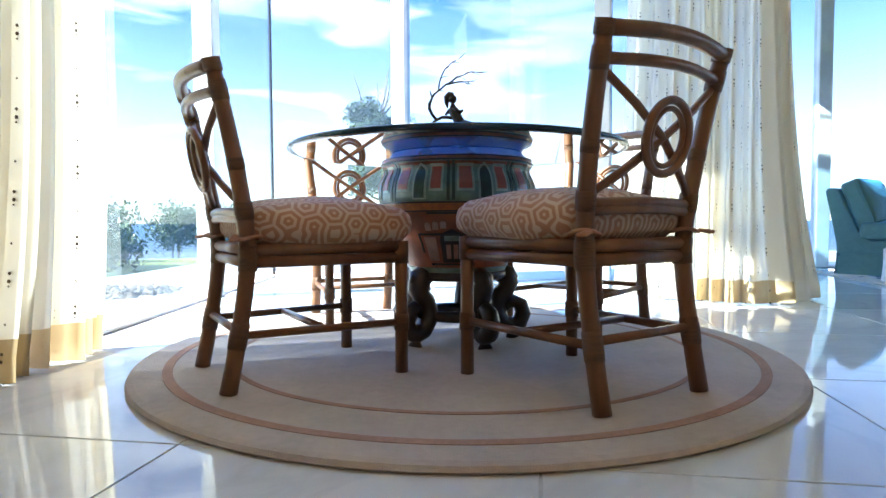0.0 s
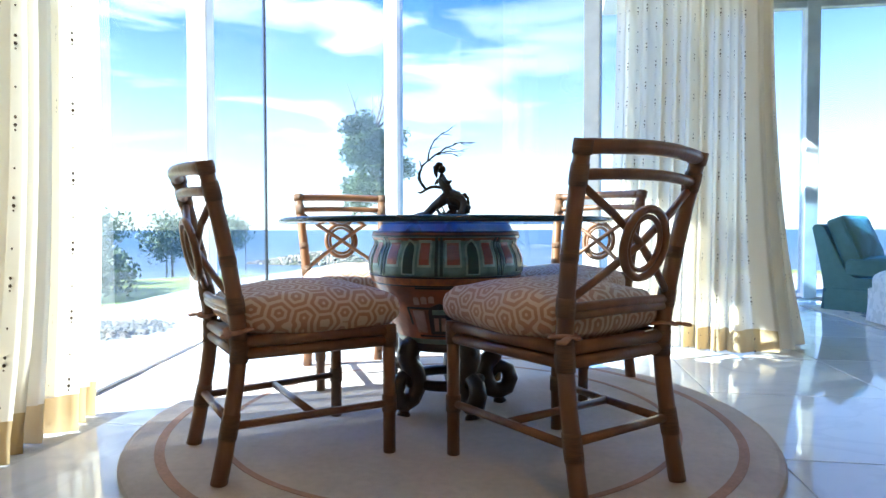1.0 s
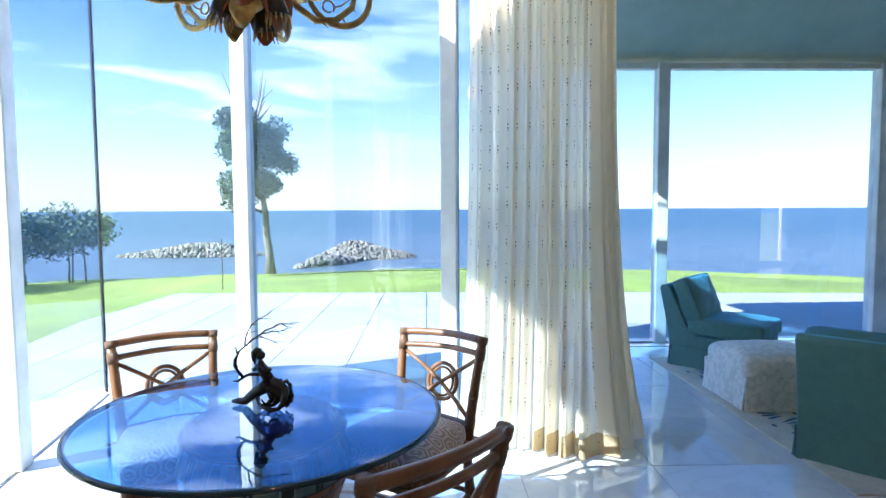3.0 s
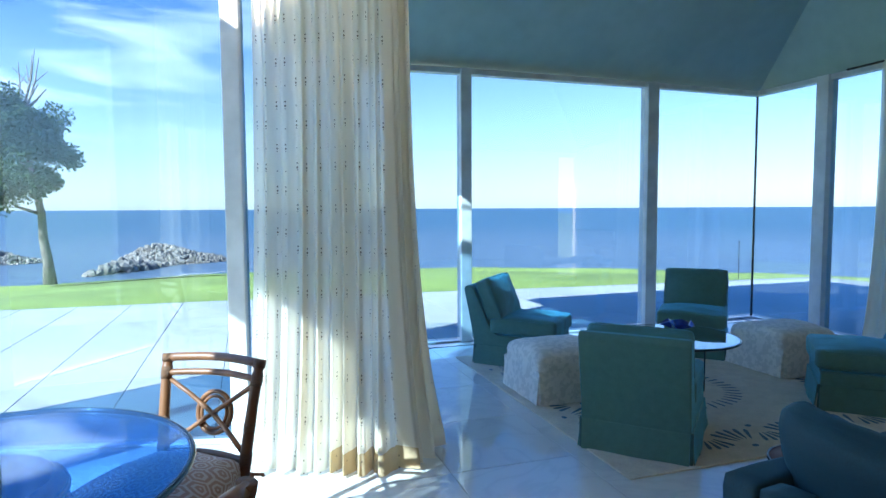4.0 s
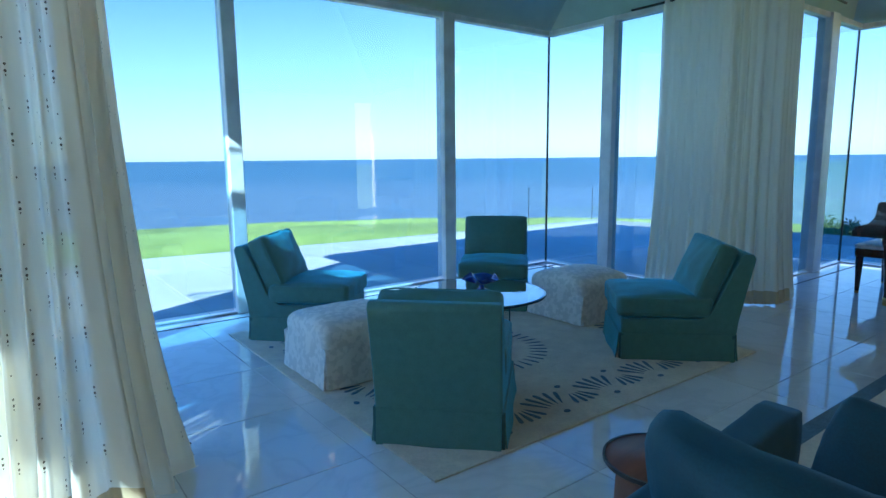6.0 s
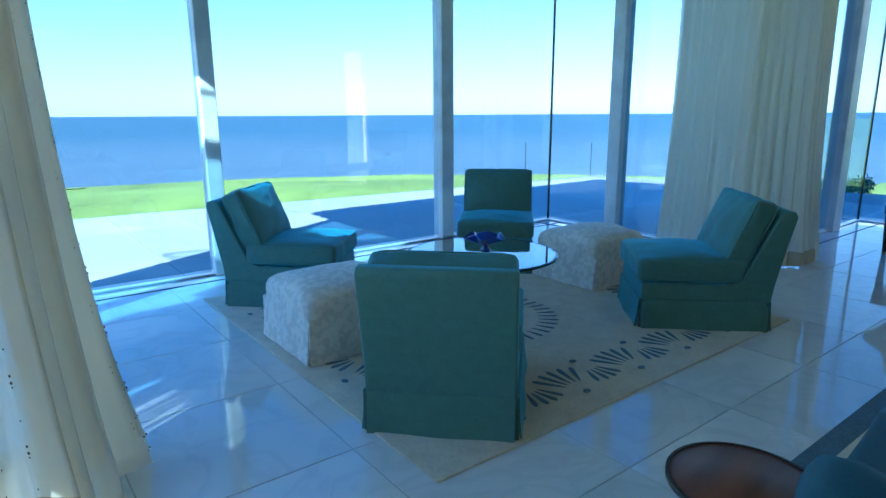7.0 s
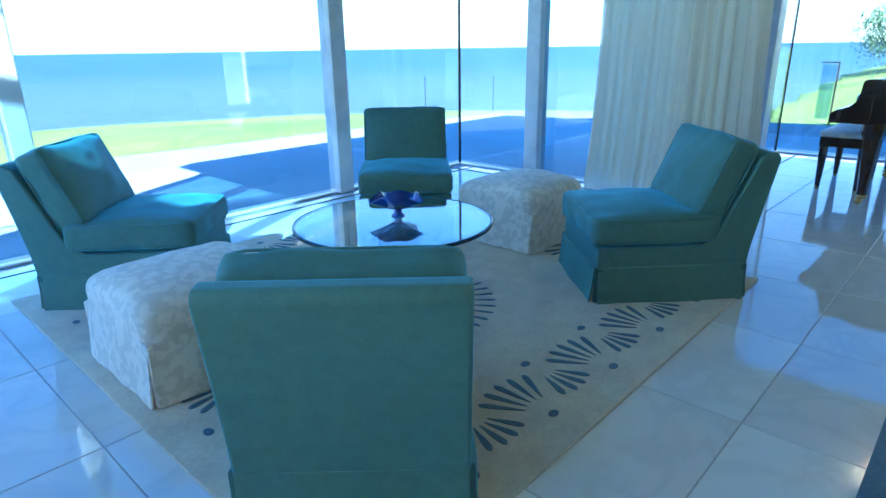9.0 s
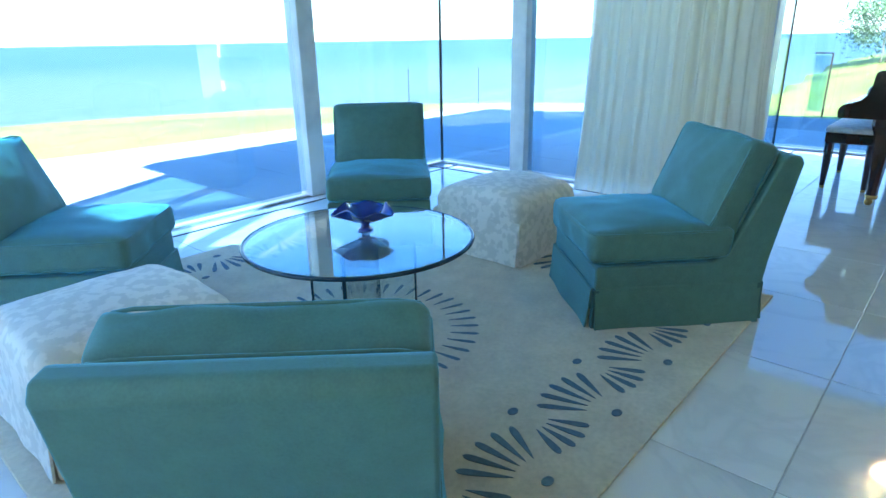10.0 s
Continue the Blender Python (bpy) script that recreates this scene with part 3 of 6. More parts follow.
def inside(p, poly):
    c = False
    for i in range(len(poly)):
        (x0, y0), (x1, y1) = poly[i], poly[i - 1]
        if (y0 > p[1]) != (y1 > p[1]) and p[0] < (x1 - x0) * (p[1] - y0) / (y1 - y0) + x0:
            c = not c
    return c


# ---------------- house shell ----------------
A0, ML, B0, M2, M3, C1 = (-1.42, 1.75), (-1.51, 3.66), (-1.575, 5.03), (-0.442, 4.62), (0.96, 4.11), (1.58, 3.885)
D0, P1, P2, CORNER, P3, C2, P4, K0, K1 = ((1.80, 6.21), (3.45, 6.00), (5.75, 5.74), (7.40, 5.61), (7.28, 4.655), (7.12, 3.22), (8.95, 3.0),
                                         (9.88, 2.92), (9.50, -1.2))
inner = [A0, ML, B0, M2, M3, C1, D0, P1, P2, CORNER, P3, C2, P4, K0, K1, (9.4, -4.0), (-4.2, -4.0), (-4.2, -0.6), (-2.6, 0.9)]
floor = tagged(part("floor", prism(inner[::-1], -0.14, -0.004), MARBLE, None, "polished pale marble floor in large square tiles", kind="structure"), category="floor")

HEAD_LIVING, HEAD_BAY, HEAD_GLASS = 2.86, 3.45, 3.80


def glazing(name, label, pts, head, posts=(), seals=()):
    """A run of floor-to-ceiling glass: sill and head frames, posts at the given points, a pane between each two stations."""
    run = thing(name, label, "window", "floor to ceiling glass walls", None, "structure")
    total = [Vector(p) for p in pts]
    for i in range(len(total) - 1):
        a, b = total[i], total[i + 1]
        d = (b - a)
        L, ang = d.length, math.atan2(d.y, d.x)
        mid = (a + b) / 2
        m = Matrix.Translation((mid.x, mid.y, 0)) @ Matrix.Rotation(ang, 4, "Z")
        part("sill", box((0, 0, 0.008), (L - 0.002, 0.06, 0.016), m, 0.004, 1), WHITE_PAINT, run)
        part("head_frame", box((0, 0, head - 0.03), (L - 0.002, 0.10, 0.06), m, 0.006, 1), WHITE_PAINT, run)
        part("pane", box((0, 0, head / 2), (L - 0.012, 0.012, head - 0.09), m), PANE, run)
    for p, ang, w, dp in posts:
        m = Matrix.Translation((p[0], p[1], 0)) @ Matrix.Rotation(ang, 4, "Z")
        part("post", box((0, 0, head / 2), (w, dp, head - 0.002), m, 0.008, 2), WHITE_PAINT, run)
    for p in seals:
        part("corner_seal", tube([(p[0], p[1], 0.0), (p[0], p[1], head)], 0.014, 6), BLACK_SEAL, run, "black silicone joint of two panes")
    return run


def way(a, b):
    return math.atan2(b[1] - a[1], b[0] - a[0])


glazing("window_1", "tall clear glass wall with slim white posts", [A0, ML, B0], HEAD_GLASS,
        [(ML, way(ML, B0), 0.13, 0.12)], seals=[B0])
glazing("window_8", "clear glass wall behind a curtain", [(-2.60, 0.95), A0], HEAD_BAY, [(A0, way(A0, ML), 0.12, 0.12)])
glazing("window_2", "tall clear glass wall with white posts facing the lake", [B0, M2, M3, C1], HEAD_GLASS,
        [(M2, way(M2, M3), 0.11, 0.11), (M3, way(M2, M3), 0.105, 0.12), (C1, way(M2, M3), 0.10, 0.10)])
glazing("window_3", "narrow clear glass wall behind a curtain", [C1, D0], HEAD_LIVING + 0.19, [(D0, way(D0, P1), 0.12, 0.12)])
glazing("window_4", "wide clear glass wall with white posts facing the lake", [D0, P1, P2, CORNER], HEAD_LIVING,
        [(P1, GRID, 0.12, 0.14), (P2, GRID, 0.15, 0.15)], seals=[CORNER])
glazing("window_5", "clear glass wall with a white post beside a curtain", [CORNER, P3, C2], HEAD_LIVING,
        [(P3, way(P3, C2), 0.15, 0.15), (C2, GRID, 0.14, 0.14)])
glazing("window_6", "clear glass wall with a white post near the piano", [C2, P4, K0], HEAD_LIVING, [(P4, way(C2, P4), 0.2, 0.16)], seals=[K0])
glazing("window_7", "clear glass wall overlooking the lawn", [K0, (9.7, 0.9), K1], HEAD_LIVING, [((9.7, 0.9), way(K0, K1), 0.14, 0.14)])


def wall_between(name, a, b, z0, z1, thick=0.25, label="plain cream plastered wall", mat=None):
    a, b = Vector(a), Vector(b)
    d = b - a
    mid = (a + b) / 2
    m = Matrix.Translation((mid.x, mid.y, 0)) @ Matrix.Rotation(math.atan2(d.y, d.x), 4, "Z")
    w = part(name, box((0, 0, (z0 + z1) / 2), (d.length, thick, z1 - z0), m), mat or CREAM_WALL, None, label, kind="structure")
    return tagged(w, category="wall")


wall_between("wall_east", K1, (9.4, -4.0), 0, 3.2, label="plain white plastered wall", mat=PLASTER)
wall_between("wall_south", (8.74, -4.12), (-4.32, -4.12), 0, 3.6)
wall_between("wall_south_jamb", (9.52, -4.12), (9.30, -4.12), 0, 3.6)
wall_between("wall_south_lintel", (9.30, -4.12), (8.74, -4.12), 2.86, 3.6)
wall_between("wall_west", (-4.32, -4.0), (-4.32, -0.6), 0, 3.6)
wall_between("wall_northwest", (-4.25, -0.55), (-2.72, 0.95), 0, 3.6)


# ceilings: flat over the inner part of the bay, glass over its front, hipped over the living room
# outline notched out of view, to match the sun-blocking roof above
bay_pts = [(-1.45, 1.0), (-1.60, 3.86), (-0.75, 3.86), (-0.75, 3.01), (1.65, 3.01), (1.62, 2.6), (1.4, -4.2), (-4.4, -4.2), (-4.4, -0.5), (-2.65, 1.05)]
tagged(part("ceiling", prism(bay_pts, HEAD_BAY, HEAD_BAY + 0.25), PLASTER, None, "flat white ceiling over the dining bay", kind="structure"), category="ceiling")

liv = [(1.72, 4.02), (1.92, 6.30), (3.45, 6.09), (5.75, 5.83), (7.52, 5.70), (7.25, 3.30), (9.98, 3.02), (9.55, -4.2), (1.40, -4.2)]
cx, cy, rise, shrink = 5.2, 1.4, 2.0, 0.40
top = [(cx + (x - cx) * shrink, cy + (y - cy) * shrink) for x, y in liv]
bm = bmesh.new()
lo = [bm.verts.new((x, y, HEAD_LIVING)) for x, y in liv]
hi = [bm.verts.new((x, y, HEAD_LIVING + rise)) for x, y in top]
lo2 = [bm.verts.new((x, y, HEAD_LIVING + 0.35)) for x, y in liv]
hi2 = [bm.verts.new((x, y, HEAD_LIVING + rise + 0.3)) for x, y in top]
for i in range(len(liv)):
    j = (i + 1) % len(liv)
    bm.faces.new((lo[i], lo[j], hi[j], hi[i]))
    bm.faces.new((lo2[i], lo2[j], hi2[j], hi2[i]))
    bm.faces.new((lo[i], lo[j], lo2[j], lo2[i]))
bm.faces.new(hi)
bm.faces.new(hi2)
bmesh.ops.recalc_face_normals(bm, faces=bm.faces)
tagged(part("ceiling", bm, PALE_SAGE, None, "pale grey-green hipped ceiling rising over the living room", kind="structure"), category="ceiling")

# roof slab with its fascia above the glass heads, unseen, its overhang added to shade the terrace
out = []
for x, y in liv:
    d = Vector((x - 5.2, y - 1.4))
    d = d * (1 + 0.56 / d.length)
    out.append((5.2 + d.x, 1.4 + d.y))
bm = bmesh.new()
for i in range(len(liv)):
    j = (i + 1) % len(liv)
    add_prism(bm, [liv[i], liv[j], out[j], out[i]], HEAD_LIVING + 0.17, HEAD_LIVING + 0.36)
bmesh.ops.recalc_face_normals(bm, faces=bm.faces)
tagged(part("roof", bm, PLASTER, None, "unseen flat white eave round the living room roof, sized for terrace shade", kind="structure"), category="roof")

# unseen bay roof; overhang and notch keep sun off chair and curtain
tagged(part("roof", prism([(-4.5, -4.3), (1.5, -4.3), (1.84, 2.95), (-0.92, 2.95), (-0.92, 3.80), (-1.75, 3.80), (-1.75, 3.50), (-2.65, 3.50), (-2.65, 0.9), (-4.5, -0.6)], 3.72, 3.88), PLASTER, None, "unseen flat white roof over the dining bay, cut to shape sunlight", kind="structure"), category="roof")
glass_roof = thing("window_9", "flat clear glass roof over the front of the bay", "window", kind="structure")
part("pane", prism([(1.84, 2.955), (1.9, 4.0), (1.2, 4.5), (-1.75, 5.32), (-1.72, 3.805), (-0.915, 3.805), (-0.915, 2.955)], 3.83, 3.845), CLEAR_PANE, glass_roof)
part("edge_rail", tube([(1.2, 4.48, 3.815), (-1.74, 5.30, 3.815), (-1.70, 3.82, 3.815)], 0.014, 6), WHITE_PAINT, glass_roof, "thin white edge rail")
# unseen boards added to stop sun streaks on the living room floor
for y0, y1, low in ((0.90, 1.90, 3.38), (2.45, 3.50, 3.44)):
    tagged(part("roof", box((-2.60, (y0 + y1) / 2, (low + 3.717) / 2), (0.10, y1 - y0, 3.717 - low)), PLASTER, None, "unseen white board under the bay roof, added to block sun", kind="structure"), category="roof")
tagged(part("wall_header", prism([(1.45, -4.1), (1.75, -4.1), (1.95, 4.0), (1.66, 3.95)], HEAD_LIVING + 0.37, 3.70), PLASTER, None, "white plaster header between the two ceilings", kind="structure"), category="wall")

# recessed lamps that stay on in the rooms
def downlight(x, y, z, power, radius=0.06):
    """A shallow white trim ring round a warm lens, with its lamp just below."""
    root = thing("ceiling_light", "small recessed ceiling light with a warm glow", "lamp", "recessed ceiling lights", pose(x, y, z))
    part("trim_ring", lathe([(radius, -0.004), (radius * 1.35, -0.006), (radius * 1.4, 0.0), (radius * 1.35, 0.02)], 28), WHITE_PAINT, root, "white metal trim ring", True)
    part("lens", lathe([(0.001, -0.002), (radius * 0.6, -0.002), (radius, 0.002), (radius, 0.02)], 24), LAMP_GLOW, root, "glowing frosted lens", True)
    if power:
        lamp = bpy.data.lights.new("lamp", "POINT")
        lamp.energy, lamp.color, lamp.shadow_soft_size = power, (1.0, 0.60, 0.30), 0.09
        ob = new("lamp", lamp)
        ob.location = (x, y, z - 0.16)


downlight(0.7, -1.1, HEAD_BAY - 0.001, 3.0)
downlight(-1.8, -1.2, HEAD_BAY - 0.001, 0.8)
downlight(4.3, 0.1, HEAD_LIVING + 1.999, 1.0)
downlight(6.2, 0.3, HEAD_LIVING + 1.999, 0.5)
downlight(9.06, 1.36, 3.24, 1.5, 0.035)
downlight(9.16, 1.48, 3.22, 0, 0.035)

# floor track along the living room glass
for a, b in ((D0, CORNER), (CORNER, C2), (C2, K0)):
    a, b = Vector(a), Vector(b)
    d = (b - a).normalized()
    nrm = Vector((d.y, -d.x))
    p, q = a + nrm * 0.24 + d * 0.05, b + nrm * 0.24 - d * 0.05
    m = Matrix.Translation(((p.x + q.x) / 2, (p.y + q.y) / 2, 0)) @ Matrix.Rotation(math.atan2(d.y, d.x), 4, "Z")
    tagged(part("floor_track", box((0, 0, -0.001), ((q - p).length, 0.016, 0.010), m), BLACK_SEAL, None, "thin dark metal track set in the floor", kind="structure"), category="track")


# ---------------- curtains ----------------
def curtain(label, path, height, folds, seed, hem=(0.0, 1.0), beads=True, flare=0.16, amp=0.05, doubled=0.0):
    """A full-length sheer with deep folds that spreads and lies on the floor; a tan band runs along part of its hem."""
    root = thing("curtain", label, "curtain", "sheer curtains")
    pts = [Vector(p) for p in path]
    lens = [0]
    for a, b in zip(pts, pts[1:]):
        lens.append(lens[-1] + (b - a).length)
    def at(s):
        s *= lens[-1]
        for i in range(len(pts) - 1):
            if s <= lens[i + 1] + 1e-9:
                t = (s - lens[i]) / (lens[i + 1] - lens[i])
                return pts[i].lerp(pts[i + 1], t)
        return pts[-1]
    rnd = random.Random(seed)
    ph = [rnd.uniform(0, 6.28) for _ in range(6)]
    cen = sum(pts, Vector((0, 0))) / len(pts)
    nx, nz = folds * 12, 26
    def place(u, v):
        c = (at(max(0, u - 0.03)) + at(u) + at(min(1, u + 0.03))) / 3
        d = at(min(1, u + 0.02)) - at(max(0, u - 0.02))
        nrm = Vector((d.y, -d.x)).normalized()
        low = 1 - v
        a = amp * (0.55 + 0.75 * low ** 1.5) * (0.75 + 0.5 * noise.noise((u * 5, seed, 0)))
        wav = math.sin(2 * math.pi * folds * u + ph[0] + 1.6 * math.sin(5 * u + ph[1]) + 0.8 * math.sin(17 * u + ph[5]) + 0.25 * low * math.sin(11 * u + ph[2]))
        wav += 0.35 * math.sin(2 * math.pi * folds * 2.3 * u + ph[3]) * low + 0.3 * math.sin(2 * math.pi * folds * 0.41 * u + ph[4])
        out = flare * (low ** 5) * (0.6 + 0.8 * noise.noise((u * 4, seed, 2)))
        p = cen + (c - cen) * (1 + 0.10 * low ** 3)
        p = p + nrm * (a * wav + out)
        z = height * v
        if v < 0.02:
            z = 0.004 + 0.006 * (1 + wav)
        return Vector((p.x, p.y, max(z, 0.004)))
    def sheet(u0, u1, v0, v1, cols, rws, lift=0.0):
        bm = bmesh.new()
        grid = []
        for j in range(rws + 1):
            v = v0 + (v1 - v0) * j / rws
            row = []
            for i in range(cols + 1):
                u = u0 + (u1 - u0) * i / cols
                p = place(u, v)
                if lift:
                    e = place(min(1, u + 0.004), v) - place(max(0, u - 0.004), v)
                    p += Vector((e.y, -e.x, 0)).normalized() * lift
                row.append(bm.verts.new(p))
            grid.append(row)
        for j in range(rws):
            for i in range(cols):
                bm.faces.new((grid[j][i], grid[j][i + 1], grid[j + 1][i + 1], grid[j + 1][i]))
        return bm
    band = 0.13 / height
    part("cloth", sheet(0, 1, band, 1, nx, nz), SHEER, root, "", True)
    u = doubled + rnd.uniform(0.0, 0.02)
    while u < 0.985:
        w = min(rnd.uniform(0.02, 0.045), 0.995 - u)
        part("doubled_fold", sheet(u, u + w, band, 1, max(4, int(nx * w)), nz, -0.012), SHEER, root, "", True)
        u += w + (rnd.uniform(0.03, 0.065) if flare > 0.1 else 0.0)
    if hem[0] > 0:
        part("lower_cloth", sheet(0, hem[0], 0, band, max(4, int(nx * hem[0])), 5), SHEER, root, "", True)
    part("hem_band", sheet(hem[0], hem[1], 0, band, max(4, int(nx * (hem[1] - hem[0]))), 5), SHEER_HEM, root, "tan band along the hem", True)
    if hem[1] < 1:
        part("lower_cloth", sheet(hem[1], 1, 0, band, max(4, int(nx * (1 - hem[1]))), 5), SHEER, root, "", True)
    if beads:
        bm = bmesh.new()
        cols = int(folds * 2.4)
        for i in range(cols):
            u = (i + 0.5 + 0.12 * rnd.uniform(-1, 1)) / cols
            z = 0.05 + 0.11 * (i % 2) + rnd.uniform(0, 0.02)
            while z < height - 0.12:
                for dz, s in ((-0.014, 0.0028), (0, 0.0048), (0.022, 0.0042), (0.105, 0.003)):
                    p = place(u, min(1, (z + dz) / height))
                    e = place(min(1, u + 0.004), z / height) - place(max(0, u - 0.004), z / height)
                    nrm = Vector((e.y, -e.x, 0)).normalized()
                    for sgn in (1, -1):
                        c = p + nrm * (0.003 if sgn > 0 else -0.0155)
                        t = e.normalized()
                        vs = [bm.verts.new(c + t * s * math.cos(q) + Vector((0, 0, s * 1.25 * math.sin(q)))) for q in (0, 1.05, 2.1, 3.14, 4.19, 5.24)]
                        bm.faces.new(vs)
                z += 0.225
        part("embroidery", bm, BEAD, root, "small dark embroidered dots", kind="stuff")
    return root


curtain("ivory sheer curtain with dark dots pooling on the marble floor", [(1.02, 3.72), (1.30, 3.55), (1.62, 3.38), (1.80, 3.50), (1.86, 3.74)], 3.43, 14, 3, (0.36, 0.66), amp=0.056, doubled=0.22)
curtain("ivory sheer curtain with dark dots and a tan hem", [(-1.24, 2.12), (-1.20, 1.88), (-1.16, 1.58), (-1.29, 1.34), (-1.60, 1.22)], 3.43, 13, 5, (0.0, 1.0))
living_curtain = curtain("pale sheer curtain gathered round a window corner", [(6.98, 3.95), (6.90, 3.45), (6.82, 2.98), (6.96, 2.78), (7.35, 2.78)], 2.84, 17, 9, (0.45, 0.9), beads=False, flare=0.07, amp=0.03)
part("curtain_rail", tube([(7.04, 4.3, 2.83), (6.98, 3.9, 2.83), (6.86, 2.98, 2.83), (7.0, 2.8, 2.83), (8.4, 2.72, 2.83)], 0.012, 8), RAIL, living_curtain, "thin dark curtain rail")

# ---------------- living room ----------------
def slipper_chair(label, m):
    """Armless skirted lounge chair, its front at y = 0.37 and its raked back behind."""
    c = thing("slipper_chair", label, "chair", "lounge chairs round the glass table", m)
    w = 0.605
    bm = bmesh.new()
    prof = [(0.36, 0.16), (0.36, 0.28), (-0.13, 0.28), (-0.195, 0.315), (-0.235, 0.39), (-0.372, 0.695), (-0.405, 0.717), (-0.452, 0.714), (-0.468, 0.685), (-0.418, 0.45), (-0.385, 0.28), (-0.37, 0.16)]
    add_prism(bm, prof, -w / 2, w / 2, Matrix(((0, 0, 1, 0), (1, 0, 0, 0), (0, 1, 0, 0), (0, 0, 0, 1))))
    bmesh.ops.bevel(bm, geom=list(bm.edges), offset=0.011, segments=3, affect="EDGES", profile=0.5)
    part("frame", bm, TEAL, c, "", "edges")
    for nm, x0, y0, x1, y1 in (("front_skirt", -w / 2, 0.365, w / 2, 0.365), ("back_skirt", w / 2, -0.365, -w / 2, -0.365),
                               ("side_skirt", w / 2, 0.365, w / 2, -0.365), ("side_skirt", -w / 2, -0.365, -w / 2, 0.365)):
        bm = bmesh.new()
        a, b = Vector((x0, y0, 0)), Vector((x1, y1, 0))
        d = (b - a).normalized()
        o = Vector((-d.y, d.x, 0))
        n = 14
        rows = []
        for z, push in ((0.19, 0.003), (0.183, 0.010), (0.09, 0.017), (0.006, 0.028)):
            row = []
            for i in range(n + 1):
                t = i / n
                q = a.lerp(b, t) + d * (0.006 if i == 0 else -0.006 if i == n else 0) + o * (push + (0.19 - z) * 0.03 * math.sin(t * 9 + x0 * 20 + y0 * 7))
                row.append(bm.verts.new((q.x, q.y, z)))
            rows.append(row)
        for r0, r1 in zip(rows, rows[1:]):
            for i in range(n):
                bm.faces.new((r0[i], r0[i + 1], r1[i + 1], r1[i]))
        bm.normal_update()
        bmesh.ops.solidify(bm, geom=list(bm.faces), thickness=0.008)
        bmesh.ops.recalc_face_normals(bm, faces=bm.faces)
        part(nm, bm, TEAL, c)
    for x in (-1, 1):
        for y in (-1, 1):
            part("pleat", box((x * (w / 2 - 0.004), y * 0.355, 0.095), (0.03, 0.03, 0.18), None, 0.004, 1), TEAL_PIPE, c, "dark inset corner pleat")
    seat = part("seat_cushion", soft((0, 0.085, 0.36), (w + 0.012, 0.61, 0.136), 0.034, 19, 0.036, None, 0.009, 1), TEAL, c, "", True)
    for z in (0.3035, 0.4165):
        bm = bmesh.new()
        e, hx, hy = [], w / 2 - 0.001, 0.305 - 0.007
        for i in range(64):
            t = 2 * math.pi * i / 64
            k = 1 / max(abs(math.cos(t)) ** 16 + abs(math.sin(t)) ** 16, 1e-9) ** 0.0625
            e.append((hx * k * math.cos(t), 0.085 + hy * k * math.sin(t), z))
        add_tube(bm, e + [e[0]], 0.0046, 6, False)
        part("piping", bm, TEAL, seat, "", True)
    lean = Matrix.Translation((0, -0.234, 0.580)) @ Matrix.Rotation(radians(22), 4, "X") @ Matrix.Rotation(radians(90), 4, "X")
    pillow = part("back_cushion", soft((0, 0, 0), (w - 0.02, 0.41, 0.135), 0.030, 19, 0.042, lean, 0.011, 2), TEAL, c, "", True)
    for z in (-0.058, 0.058):
        bm = bmesh.new()
        e = []
        for i in range(64):
            t = 2 * math.pi * i / 64
            k = 1 / max(abs(math.cos(t)) ** 16 + abs(math.sin(t)) ** 16, 1e-9) ** 0.0625
            e.append(lean @ Vector(((w / 2 - 0.0145) * k * math.cos(t), 0.198 * k * math.sin(t), z)))
        add_tube(bm, e + [e[0]], 0.0046, 6, False)
        part("piping", bm, TEAL, pillow, "", True)
    return c


def chair_at(x, y, fx, fy):
    """x, y: the middle of the back's foot."""
    f = Vector((fx, fy)).normalized()
    return facing(x + f.x * 0.365, y + f.y * 0.365, fx, fy)


lounge = slipper_chair("teal upholstered armless lounge chair with a skirt on the rug", chair_at(2.945, 2.90, 0.80, 0.60))
copy_thing(lounge, chair_at(5.35, 2.58, -0.64, 0.77))
copy_thing(lounge, chair_at(5.58, 4.86, -0.78, -0.62))
copy_thing(lounge, chair_at(3.33, 5.31, 0.64, -0.77))
for ob in lounge.children:                # the cushion of this chair has slumped
    if ob.name == "back_cushion":
        ob.location = (0, 0.018, -0.056)


